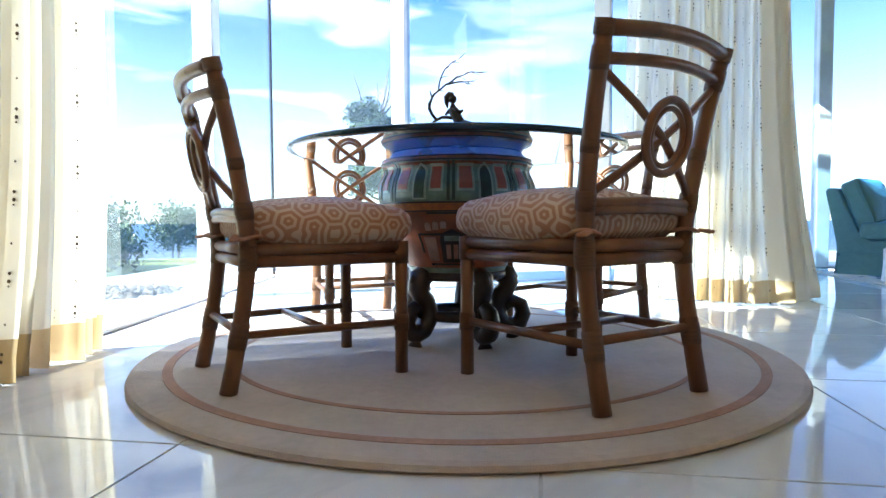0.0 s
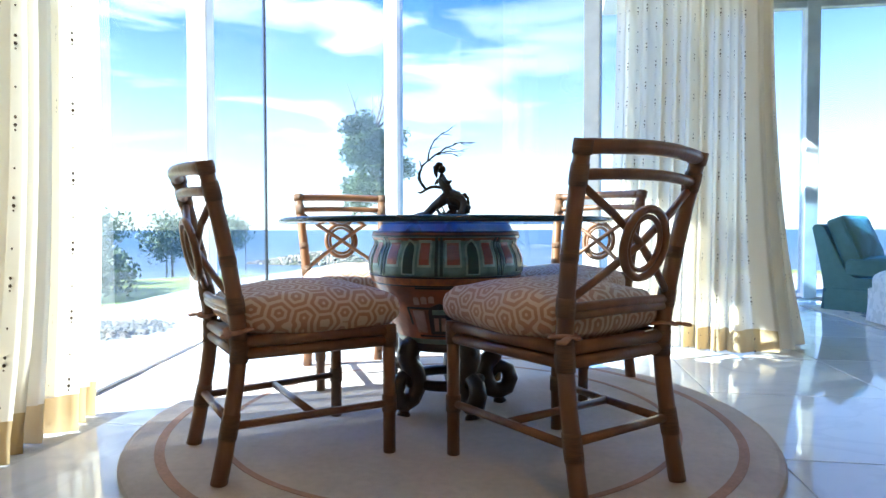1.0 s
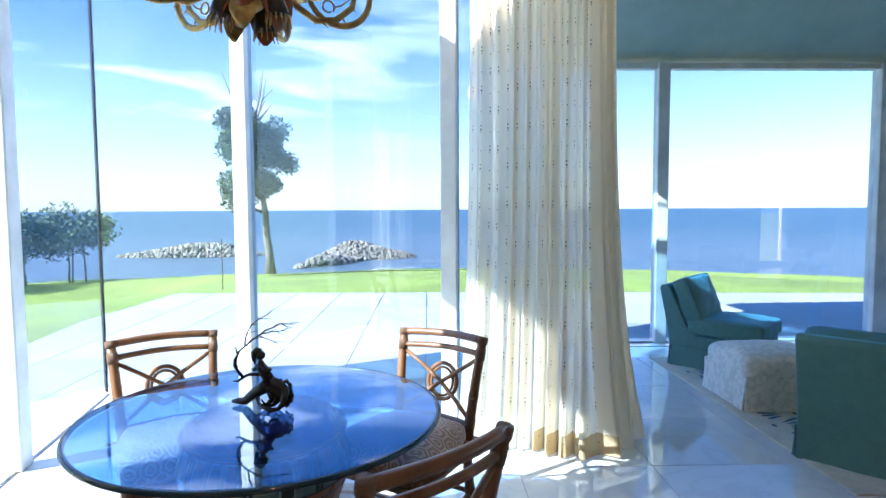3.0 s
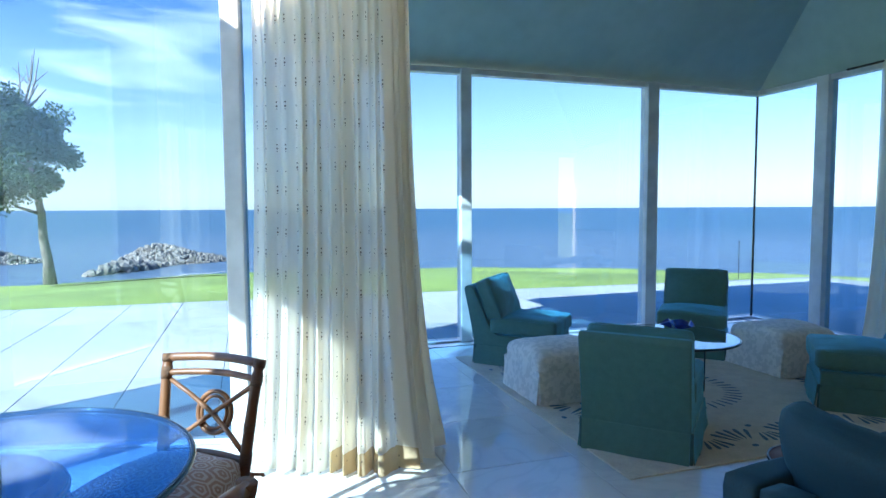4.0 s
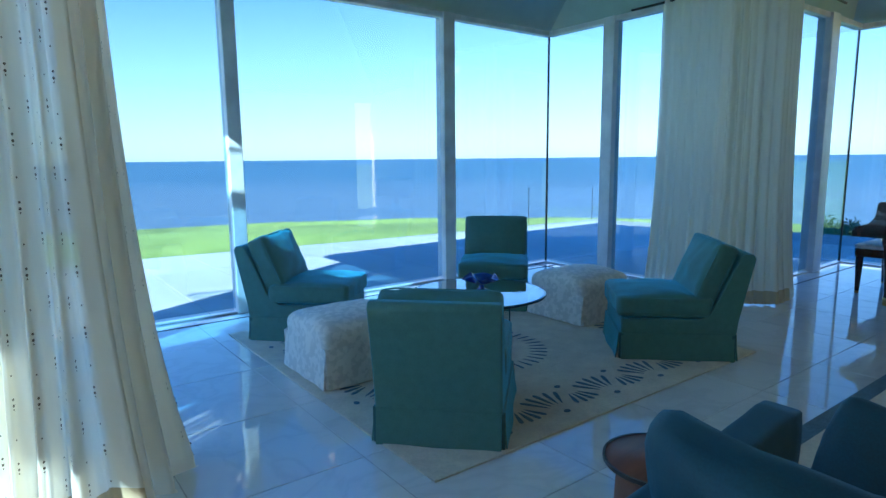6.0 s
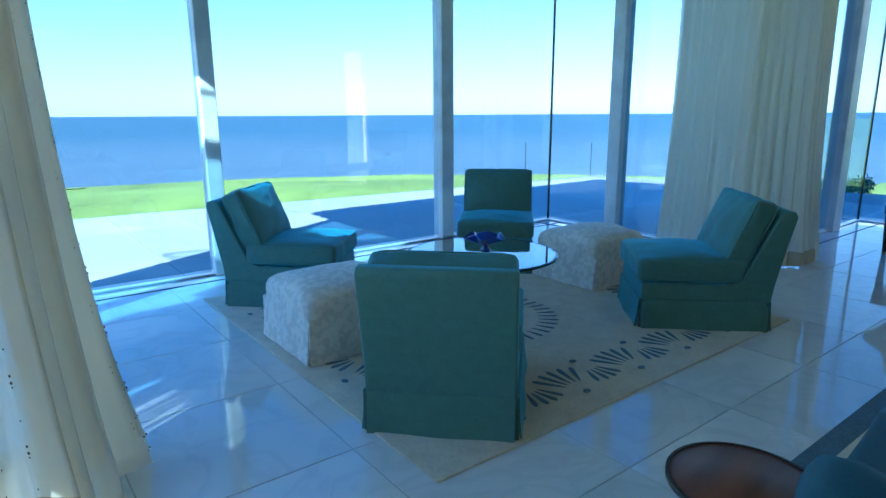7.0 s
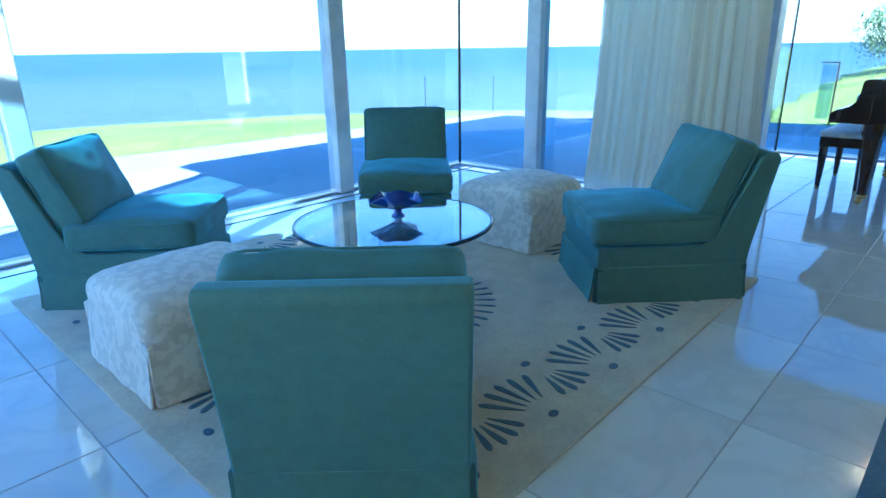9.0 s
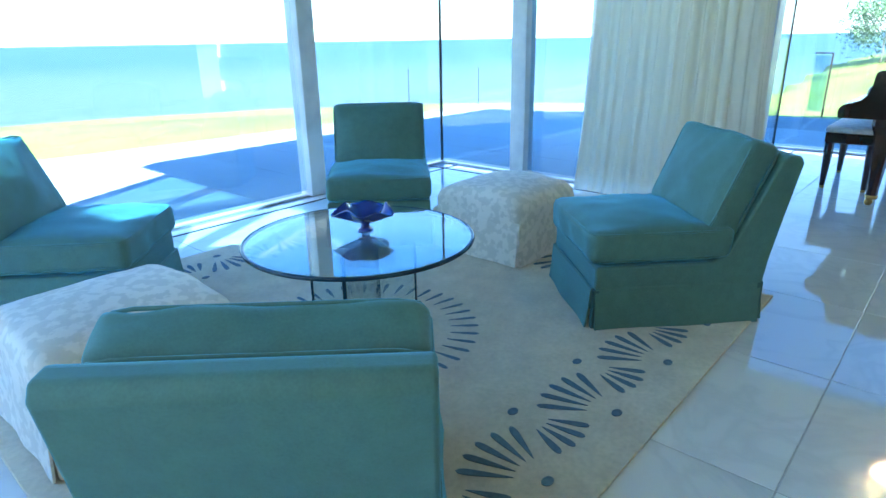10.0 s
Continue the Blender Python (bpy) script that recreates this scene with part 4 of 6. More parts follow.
def ottoman(label, m):
    o = thing("ottoman", label, "ottoman", "skirted ottomans", m)
    bm = bmesh.new()
    vs = add_soft(bm, (0, 0, 0.295), (0.63, 0.63, 0.20), 0.075, 16, 0.0)
    for v in vs:
        a, b = v.co.x / 0.315, v.co.y / 0.315
        if v.co.z > 0.28:
            v.co.z += 0.06 * (1 - b * b) * (1 - 0.35 * a * a) * min(1.0, (v.co.z - 0.28) / 0.06)
        v.co += 0.006 * noise.noise_vector(v.co * 7) + 0.0025 * noise.noise_vector(v.co * 24)
    part("top", bm, CREAM_DAMASK, o, "", True)
    for k in range(4):
        bm = bmesh.new()
        rows = []
        for z, push in ((0.27, 0.0), (0.16, 0.008), (0.006, 0.022)):
            rows.append([bm.verts.new(((-0.306 + 0.612 * i / 12) * (1 + push * 0.8), 0.312 + push + 0.004 * math.sin(i * 1.3 + k), z)) for i in range(13)])
        for r0, r1 in zip(rows, rows[1:]):
            for i in range(12):
                bm.faces.new((r0[i], r0[i + 1], r1[i + 1], r1[i]))
        bm.normal_update()
        bmesh.ops.solidify(bm, geom=list(bm.faces), thickness=0.008)
        bmesh.ops.rotate(bm, matrix=Matrix.Rotation(k * math.pi / 2, 3, "Z"), verts=bm.verts)
        bmesh.ops.recalc_face_normals(bm, faces=bm.faces)
        part("skirt", bm, CREAM_DAMASK, o)
        x, y = (0.305, 0.305) if k == 0 else (-0.305, 0.305) if k == 1 else (-0.305, -0.305) if k == 2 else (0.305, -0.305)
        part("pleat", box((x, y, 0.135), (0.025, 0.025, 0.26), None, 0.004, 1), CREAM_DAMASK, o)
    return o


ott = ottoman("cream damask ottoman with saddle top and pleated skirt", facing(3.275, 4.10, GV.x, GV.y, 0.012) @ Matrix.Diagonal((0.965, 0.965, 0.89, 1)))
copy_thing(ott, facing(5.445, 3.80, GV.x, GV.y, 0.012))

# square rug with fans of blue petals
RUG_N, RUG_R = Vector((2.717, 2.677)), Vector((5.433, 2.354))
ru, rv = (RUG_R - RUG_N).normalized(), Vector((0.118, 0.993)).normalized()
rug_m = Matrix(((ru.x, rv.x, 0, RUG_N.x), (ru.y, rv.y, 0, RUG_N.y), (0, 0, 1, 0), (0, 0, 0, 1)))
rug = thing("rug", "square beige wool rug with carved slate-blue petals", "rug")
SIDE = 2.73
bm = box((SIDE / 2, SIDE / 2, 0.0055), (SIDE, SIDE, 0.011), rug_m, 0.004, 2)
part("field", bm, RUG_BEIGE, rug)


def petal_mesh(name, length, width):
    bm = bmesh.new()
    out = [(0, 0.0)] + [(length * t, width / 2 * (t ** 0.75) * (1 - t ** 7) ** 0.5) for t in (0.12, 0.3, 0.5, 0.7, 0.85, 0.95)] + [(length, 0)]
    pts = out + [(x, -y) for x, y in out[-2:0:-1]]
    add_prism(bm, pts, 0.0, 0.003)
    me = bpy.data.meshes.new(name)
    bm.to_mesh(me)
    bm.free()
    me.materials.append(RUG_BLUE)
    return me


def dot_mesh(name, length, width):
    bm = bmesh.new()
    add_prism(bm, [(length / 2 * (1 + math.cos(a)), width / 2 * math.sin(a)) for a in [2 * math.pi * k / 12 for k in range(12)]], 0.0, 0.003)
    me = bpy.data.meshes.new(name)
    bm.to_mesh(me)
    bm.free()
    me.materials.append(RUG_BLUE)
    return me


PETAL_BIG, PETAL_SMALL, PETAL_SUN, PETAL_DOT = petal_mesh("petal", 0.165, 0.034), petal_mesh("petal", 0.13, 0.033), petal_mesh("petal", 0.122, 0.024), dot_mesh("petal", 0.044, 0.032)
for side in range(4):
    turn = Matrix.Translation((SIDE / 2, SIDE / 2, 0)) @ Matrix.Rotation(side * math.pi / 2, 4, "Z") @ Matrix.Translation((-SIDE / 2, -SIDE / 2, 0))
    for k in range(5):
        u = 0.547 + 0.422 * k
        spots = [(PETAL_DOT, u - 0.025, 0.135, 0.0)]
        spots += [(PETAL_BIG, u + 0.105 * math.sin(radians(a)), 0.125 + 0.105 * math.cos(radians(a)), 90 - a) for a in (-30, -15, 0, 15, 30)]
        if k < 4:
            u2 = u + 0.211
            spots += [(PETAL_DOT, u2 - 0.025, 0.40, 0.0)]
            spots += [(PETAL_SMALL, u2 + 0.085 * math.sin(radians(a)), 0.365 - 0.085 * math.cos(radians(a)), -90 + a) for a in (-24, -8, 8, 24)]
        for me, x, y, a in spots:
            shared("petal", me, rug, rug_m @ turn @ pose(x, y, 0.0105, 0, 0, a))
for k in range(40):
    a = 2 * math.pi * k / 40
    if not 2.2 < a < 2.5:
        shared("petal", PETAL_SUN, rug, pose(4.12 + 0.375 * math.cos(a), 3.76 + 0.375 * math.sin(a), 0.0105, 0, 0, math.degrees(a)))

# glass coffee table and bowl
coffee = thing("coffee_table", "round clear glass coffee table on crossed glass panels", "table", m=pose(4.17, 3.79, 0.0))
part("tabletop", lathe([(0.458, 0.396), (0.468, 0.400), (0.468, 0.409), (0.458, 0.413)], 72), COFFEE_GLASS, coffee, "", "edges")
bm = bmesh.new()
add_ring(bm, (0, 0, 0.4045), (0.469, 0, 0), (0, 0.469, 0), 0.009, 72, 8)
part("rim", bm, GLASS_EDGE, coffee, "dark green glass edge", True)
for a in (25, 115):
    p = part("panel", box((0, 0, 0.198), (0.46, 0.014, 0.394), Matrix.Rotation(radians(a), 4, "Z")), COFFEE_GLASS, coffee)
    for s in (-1, 1):
        part("edge", box((s * 0.231, 0, 0.198), (0.006, 0.0145, 0.394), Matrix.Rotation(radians(a), 4, "Z")), GLASS_EDGE, p)

bowl = thing("glass_bowl", "cobalt blue glass bowl with a ruffled rim on a small foot", "bowl", m=pose(4.235, 3.815, 0.4138))
bm = bmesh.new()
rows, seg = [], 60
for t in [i / 10 for i in range(11)]:
    row = []
    for k in range(seg):
        a = 2 * math.pi * k / seg
        ruff = t ** 2 * (math.cos(5 * a + 0.4) * 0.016 + math.sin(3 * a + 0.5) * 0.012)
        r = 0.014 + 0.104 * t ** 0.8 + ruff * 0.9
        row.append(bm.verts.new((r * math.cos(a), r * math.sin(a), 0.032 + 0.062 * t ** 1.3 - ruff * 0.8)))
    rows.append(row)
for r0, r1 in zip(rows, rows[1:]):
    for k in range(seg):
        bm.faces.new((r0[k], r0[(k + 1) % seg], r1[(k + 1) % seg], r1[k]))
bm.faces.new(rows[0][::-1])
bm.normal_update()
bmesh.ops.solidify(bm, geom=list(bm.faces), thickness=0.004)
bmesh.ops.recalc_face_normals(bm, faces=bm.faces)
part("bowl", bm, BLUE_GLASS, bowl, "", True)
part("foot", lathe([(0.032, 0), (0.034, 0.006), (0.020, 0.012), (0.018, 0.026), (0.022, 0.036)], 32), BLUE_GLASS, bowl, "", True)

# ---------------- dining bay ----------------
TX, TY = 0.027, 2.25
round_rug = thing("round_rug", "round ivory wool rug with two coral rings", "rug", m=pose(0.046, 2.147, 0))
part("field", lathe([(1.042, 0.0), (1.052, 0.008), (1.047, 0.018), (1.032, 0.022), (0.5, 0.022), (0.02, 0.022)][::1], 120), RUG_ROUND, round_rug, "", False)


def flat_ring(r0, r1, z0, z1, seg=120):
    bm = bmesh.new()
    rows = [[bm.verts.new((r * math.cos(2 * math.pi * k / seg), r * math.sin(2 * math.pi * k / seg), z)) for k in range(seg)]
            for r, z in ((r0, z0), (r0, z1), (r1, z1), (r1, z0))]
    for a, b in zip(rows, rows[1:] + rows[:1]):
        for k in range(seg):
            bm.faces.new((a[k], a[(k + 1) % seg], b[(k + 1) % seg], b[k]))
    bmesh.ops.recalc_face_normals(bm, faces=bm.faces)
    return bm


part("ring", flat_ring(0.93, 0.958, 0.019, 0.0235), RUG_CORAL, round_rug, "coral ring")
part("ring", flat_ring(0.757, 0.775, 0.019, 0.0235), RUG_CORAL, round_rug, "thin coral ring")
RZ = 0.022


def dining_chair(label, m):
    """Rattan side chair: bowed back with a ringed cross, wrapped joints, box stretchers and a tied cushion."""
    c = thing("dining_chair", label, "chair", "chairs round the table", m)
    def back(s, z):                       # a back post leans out above and kicks out below the seat
        t = z / 0.87
        return Vector((s * (0.176 + 0.032 * max(0, (t - 0.42)) / 0.58), -0.215 - 0.055 * max(0, 0.42 - t) ** 1.3 / 0.32 - 0.085 * max(0, t - 0.42) ** 1.5 / 0.44, z))
    for s in (-1, 1):
        leg = part("back_post", tube([back(s, z) for z in [0.0, 0.08, 0.16, 0.26, 0.36, 0.44, 0.52, 0.62, 0.72, 0.80, 0.865]], [0.0225, 0.022, 0.0215, 0.0215, 0.022, 0.022, 0.0215, 0.021, 0.020, 0.0195, 0.019], 12), RATTAN, c, "", True)
        for z0, z1, r in ((0.12, 0.19, 0.0235), (0.33, 0.40, 0.0245), (0.468, 0.515, 0.0235), (0.60, 0.63, 0.0215), (0.775, 0.825, 0.0215), (0.845, 0.878, 0.0225)):
            part("binding", tube([back(s, z0), back(s, (z0 + z1) / 2), back(s, z1)], [r, r * 1.04, r], 12), RATTAN_WRAP, leg, "", True)
        leg = part("front_leg", tube([(s * 0.205, 0.205, 0), (s * 0.205, 0.205, 0.40)], 0.0185, 12), RATTAN, c, "", True)
        for z0, z1 in ((0.13, 0.18), (0.335, 0.402)):
            part("binding", tube([(s * 0.205, 0.205, z0), (s * 0.205, 0.205, z1)], 0.022, 12), RATTAN_WRAP, leg, "", True)
        for z, r in ((0.386, 0.0175), (0.352, 0.0165)):
            part("side_rail", tube([back(s, z), (s * 0.205, 0.205, z)], r, 10), RATTAN, c, "", True)
        part("side_stretcher", tube([back(s, 0.155), (s * 0.205, 0.205, 0.155)], 0.0115, 10), RATTAN, c, "", True)
    def bow(z, sag, y_extra=0.0):
        a, b = back(-1, z), back(1, z)
        return [a.lerp(b, t) + Vector((0, -sag * math.sin(math.pi * t), 0.006 * math.sin(math.pi * t) + y_extra)) for t in [i / 10 for i in range(11)]]
    part("top_rail", tube(bow(0.862, 0.036), 0.0185, 12), RATTAN, c, "", True)
    part("back_rail", tube(bow(0.80, 0.036), 0.014, 10), RATTAN, c, "", True)
    for z in (0.485, 0.468):
        part("lower_rail", tube(bow(z, 0.02), 0.013, 10), RATTAN, c, "", True)
    for z, r in ((0.386, 0.0175), (0.352, 0.0165)):
        part("seat_rail", tube([back(-1, z), back(1, z)], r, 10), RATTAN, c, "", True)
        part("seat_rail", tube([(-0.205, 0.205, z), (0.205, 0.205, z)], r, 10), RATTAN, c, "", True)
    part("cross_stretcher", tube([(back(-1, 0.155) + Vector((-0.205, 0.205, 0.155))) / 2, (back(1, 0.155) + Vector((0.205, 0.205, 0.155))) / 2], 0.011, 10), RATTAN, c, "", True)
    part("back_stretcher", tube([back(-1, 0.165), back(1, 0.165)], 0.0115, 10), RATTAN, c, "", True)
    mid = (back(-1, 0.64) + back(1, 0.64)) / 2 + Vector((0, -0.038, 0))
    slope = (back(1, 0.74) - back(1, 0.54))
    slope.x = 0
    slope.normalize()
    for s in (-1, 1):
        a, b = back(s, 0.785), back(-s, 0.50)
        part("cross_bar", tube([a, a.lerp(mid, 0.5) + Vector((0, -0.008, 0)), mid, b.lerp(mid, 0.5) + Vector((0, -0.004, 0)), b], 0.010, 8), RATTAN, c, "", True)
    bm = bmesh.new()
    add_ring(bm, mid + Vector((0, -0.013, 0)), Vector((0.074, 0, 0)), slope * 0.086, 0.0105)
    part("ring", bm, RATTAN, c, "", True)
    bm = bmesh.new()
    add_ring(bm, mid + Vector((0, -0.010, 0)), Vector((0.056, 0, 0)), slope * 0.067, 0.007)
    part("ring", bm, RATTAN, c, "", True)
    part("seat_deck", box((0, 0, 0.385), (0.39, 0.40, 0.016), None, 0.004, 1), RATTAN, c)
    bm = bmesh.new()
    vs = add_soft(bm, (0, 0.015, 0.453), (0.465, 0.465, 0.10), 0.045, 12, 0.038, None, 0.006, 4)
    for v in vs:
        if v.co.y < -0.05:
            v.co.x *= 1 - 0.22 * min(1, (-0.05 - v.co.y) / 0.16)
    cushion = part("seat_cushion", bm, CUSHION, c, "coral cushion with cream nested diamonds", True)
    for s in (-1, 1):
        p = back(s, 0.42)
        loop = [p + Vector((0.03 * math.cos(t), 0.03 * math.sin(t), 0.004 * math.sin(2 * t))) for t in [2 * math.pi * i / 14 for i in range(15)]]
        bm = bmesh.new()
        add_tube(bm, loop, 0.010, 8, True, 0.5)
        add_tube(bm, [p + Vector((s * 0.02, -0.03, 0)), p + Vector((s * 0.05, -0.045, -0.005)), p + Vector((s * 0.06, -0.035, -0.006))], [0.010, 0.012, 0.008], 8, True, 0.5)
        part("tie", bm, TIE, cushion, "coral cloth tie", True)
    return c


def dining_at(x, y, fx, fy):
    """x, y: the middle between the feet of the back posts."""
    f = Vector((fx, fy)).normalized()
    return facing(x + f.x * 0.27, y + f.y * 0.27, fx, fy, RZ) @ Matrix.Diagonal((1, 1, 0.968, 1))


diner = dining_chair("brown rattan dining chair with ringed back and coral cushion", dining_at(0.507, 1.475, -0.579, 0.816))
copy_thing(diner, dining_at(-0.632, 1.66, 0.827, 0.562))
copy_thing(diner, dining_at(0.70, 2.80, -0.647, -0.763))
copy_thing(diner, dining_at(-0.50, 2.94, 0.417, -0.909))

table = thing("dining_table", "round thick clear glass tabletop laid on a painted urn", "table", m=pose(TX, TY, 0))
part("tabletop", lathe([(0.575, 0.698), (0.590, 0.703), (0.590, 0.713), (0.584, 0.717)], 96), TABLE_GLASS, table, "", "edges")
bm = bmesh.new()
add_ring(bm, (0, 0, 0.7075), (0.591, 0, 0), (0, 0.591, 0), 0.0095, 96, 8)
part("rim", bm, GLASS_EDGE, table, "dark bevelled glass edge", True)

# ---------------- urn under the table ----------------
URN = [(r * 1.05, z * 0.935) for r, z in (
    (0.150, 0.262), (0.158, 0.275), (0.166, 0.30), (0.185, 0.34), (0.208, 0.39), (0.232, 0.44), (0.255, 0.50), (0.268, 0.55), (0.270, 0.58), (0.266, 0.615),
    (0.255, 0.645), (0.247, 0.66), (0.246, 0.672), (0.256, 0.684), (0.260, 0.698), (0.256, 0.710), (0.240, 0.714))]
URN_INSIDE = [(0.235, 0.692), (0.228, 0.66), (0.24, 0.60), (0.235, 0.50), (0.20, 0.40), (0.14, 0.30)]


def urn_radius(z):
    for (r0, z0), (r1, z1) in zip(URN, URN[1:]):
        if z0 <= z <= z1:
            return r0 + (r1 - r0) * (z - z0) / (z1 - z0)
    return 0.25


def patch(a0, a1, z0, z1, lift, thick=0.002, arch=False, na=10, nz=8):
    """A thin plaque that follows the urn's belly; arch rounds its upper end. Angles in degrees."""
    bm = bmesh.new()
    rows = []
    for j in range(nz + 1):
        t = j / nz
        z = z0 + (z1 - z0) * t
        k = 1.0
        if arch and t > 0.65:
            k = math.sqrt(max(0.0, 1 - ((t - 0.65) / 0.35) ** 2)) + 0.02
        row = []
        for i in range(na + 1):
            a = radians((a0 + a1) / 2 + (a1 - a0) * (i / na - 0.5) * k)
            r = urn_radius(z) + lift
            row.append(bm.verts.new((r * math.cos(a), r * math.sin(a), z)))
        rows.append(row)
    for r0, r1 in zip(rows, rows[1:]):
        for i in range(na):
            bm.faces.new((r0[i], r0[i + 1], r1[i + 1], r1[i]))
    bm.normal_update()
    bmesh.ops.solidify(bm, geom=list(bm.faces), thickness=thick)
    bmesh.ops.recalc_face_normals(bm, faces=bm.faces)
    return bm


def glaze(name, a, b, scale=30):
    return surface(name, a, b, rough=0.3, scale=scale, bump=0.12, coat=0.3, stain=0.2)


URN_BODY = glaze("terracotta_glaze", (0.44, 0.115, 0.045), (0.22, 0.07, 0.035), 16)
URN_GREEN = glaze("grey_green_glaze", (0.20, 0.29, 0.22), (0.12, 0.19, 0.14))
URN_DARK = glaze("dark_green_glaze", (0.02, 0.065, 0.035), (0.03, 0.035, 0.025))
URN_RED = glaze("coral_red_glaze", (0.50, 0.11, 0.06), (0.36, 0.09, 0.05))
URN_PALE = glaze("pale_jade_glaze", (0.42, 0.50, 0.38), (0.29, 0.36, 0.28))
URN_ORANGE = glaze("orange_glaze", (0.58, 0.17, 0.05), (0.34, 0.10, 0.04), 60)
URN_LINE = glaze("dark_outline_glaze", (0.035, 0.022, 0.018), (0.02, 0.015, 0.012))
URN_PINK = glaze("dusty_pink_glaze", (0.48, 0.28, 0.22), (0.34, 0.18, 0.13))

urn = thing("urn", "large painted ceramic urn with red and green panels", "urn", m=pose(TX, TY, 0.004))
part("body", lathe(URN + URN_INSIDE, 72), URN_BODY, urn, "", True)
part("frieze", patch(0, 359.9, 0.515, 0.648, 0.0010, 0.002, na=96), URN_GREEN, urn, "grey-green painted band", True)
part("waist_band", patch(0, 359.9, 0.484, 0.512, 0.0010, 0.002, na=96), URN_ORANGE, urn, "orange painted band", True)
for z in (0.484, 0.512, 0.651, 0.664):
    bm = bmesh.new()
    add_ring(bm, (0, 0, z), (urn_radius(z), 0, 0), (0, urn_radius(z), 0), 0.003, 72, 6)
    part("line", bm, URN_LINE, urn, "", True)
for k in range(8):
    a = -90 + 45 * k + 7
    p = part("panel", patch(a - 5.8, a + 5.8, 0.548, 0.636, 0.003), URN_PALE, urn)
    part("inset", patch(a - 4.3, a + 4.3, 0.556, 0.628, 0.005), URN_RED, p, "coral red inset")
    p = part("niche", patch(a + 8.5, a + 18.5, 0.522, 0.64, 0.003, arch=True), URN_PALE, urn)
    part("inset", patch(a + 9.8, a + 17.2, 0.526, 0.632, 0.005, arch=True), URN_DARK, p, "dark green arched inset")
    p = part("panel", patch(a + 20.5, a + 30, 0.548, 0.636, 0.003), URN_PALE, urn)
    part("inset", patch(a + 21.8, a + 28.7, 0.556, 0.628, 0.005), URN_RED, p, "coral red inset")
    part("column", patch(a + 32.5, a + 34.6, 0.518, 0.645, 0.004), URN_DARK, urn)
    part("column", patch(a + 36.0, a + 38.0, 0.518, 0.645, 0.004), URN_DARK, urn)
for k in range(4):
    a = -93 + 90 * k
    c = part("cartouche", patch(a - 27, a + 27, 0.300, 0.485, 0.0015, na=20), URN_BODY, urn)
    for z0, z1, w in ((0.474, 0.480, 17), (0.404, 0.410, 27), (0.302, 0.308, 22)):
        part("line", patch(a - w, a + w, z0, z1, 0.004), URN_LINE, c)
    for s in (-1, 1):
        part("line", patch(a + s * 27 - 0.8, a + s * 27 + 0.8, 0.345, 0.408, 0.004), URN_LINE, c)
        part("panel", patch(a + s * 18 - 5, a + s * 18 + 5, 0.318, 0.398, 0.004), URN_PINK, c)
        for q in (6, 12, 18):
            part("scroll", patch(a + s * q - 2.2, a + s * q + 2.2, 0.430 - q * 0.0006, 0.452 - q * 0.0003, 0.004, arch=True), URN_PINK, c)
    d = part("doorway", patch(a - 9.5, a + 9.5, 0.312, 0.425, 0.0045, arch=True), URN_LINE, c, "dark arched doorway")
    part("panel", patch(a - 6, a + 6, 0.385, 0.402, 0.007), URN_GREEN, d)
    for s in (-1, 1):
        part("panel", patch(a + s * 3.2 - 2, a + s * 3.2 + 2, 0.325, 0.372, 0.007), URN_PINK, d)
part("spacer", lathe([(0.232, 0.664), (0.236, 0.668), (0.236, 0.690), (0.232, 0.6935)], 72), SPACER_GLASS, urn, "clear blue glass disc under the tabletop", "edges")
part("foot_band", patch(0, 359.9, 0.266, 0.292, 0.002, 0.003, na=72), URN_GREEN, urn, "", True)

stand = thing("urn_stand", "carved black wooden stand with five scrolled legs", "stand", m=pose(TX, TY, RZ))
part("collar", lathe([(0.10, 0.225), (0.165, 0.225), (0.178, 0.235), (0.178, 0.252), (0.168, 0.262), (0.10, 0.262)], 56), EBONY, stand, "", True)
bm = bmesh.new()
add_ring(bm, (0, 0, 0.098), (0.128, 0, 0), (0, 0.128, 0), 0.02, 48, 8)
part("ring", bm, EBONY, stand, "", True)
for k in range(5):
    a = radians(-62 + 72 * k)
    o = Vector((math.cos(a), math.sin(a), 0))
    bm = bmesh.new()
    pts = [o * r + Vector((0, 0, z)) for r, z in ((0.150, 0.252), (0.183, 0.232), (0.193, 0.205), (0.180, 0.178), (0.158, 0.155), (0.146, 0.12), (0.152, 0.082),
                                                 (0.172, 0.052), (0.203, 0.042), (0.234, 0.056), (0.248, 0.09), (0.238, 0.122), (0.212, 0.136), (0.188, 0.124), (0.178, 0.10))]
    add_tube(bm, pts, [0.036, 0.042, 0.037, 0.034, 0.036, 0.037, 0.036, 0.034, 0.033, 0.032, 0.031, 0.029, 0.025, 0.019, 0.012], 10)
    add_tube(bm, [o * 0.198 + Vector((0, 0, 0.05)), o * 0.203 + Vector((0, 0, 0.02)), o * 0.207], [0.02, 0.016, 0.027], 10)
    bmesh.ops.recalc_face_normals(bm, faces=bm.faces)
    leg = part("leg", bm, EBONY, stand, "", True)
    t = Vector((-o.y, o.x, 0))
    part("carved_leaf", tube([o * 0.176 + Vector((0, 0, 0.262)), o * 0.200 + Vector((0, 0, 0.25)), o * 0.214 + Vector((0, 0, 0.225)), o * 0.206 + Vector((0, 0, 0.197))], [0.012, 0.018, 0.016, 0.006], 8), EBONY, leg, "", True)

# ---------------- bronze on the tabletop ----------------
rnd = random.Random(12)
bm = bmesh.new()
b0 = Vector((0.016, 2.275, 0.718))


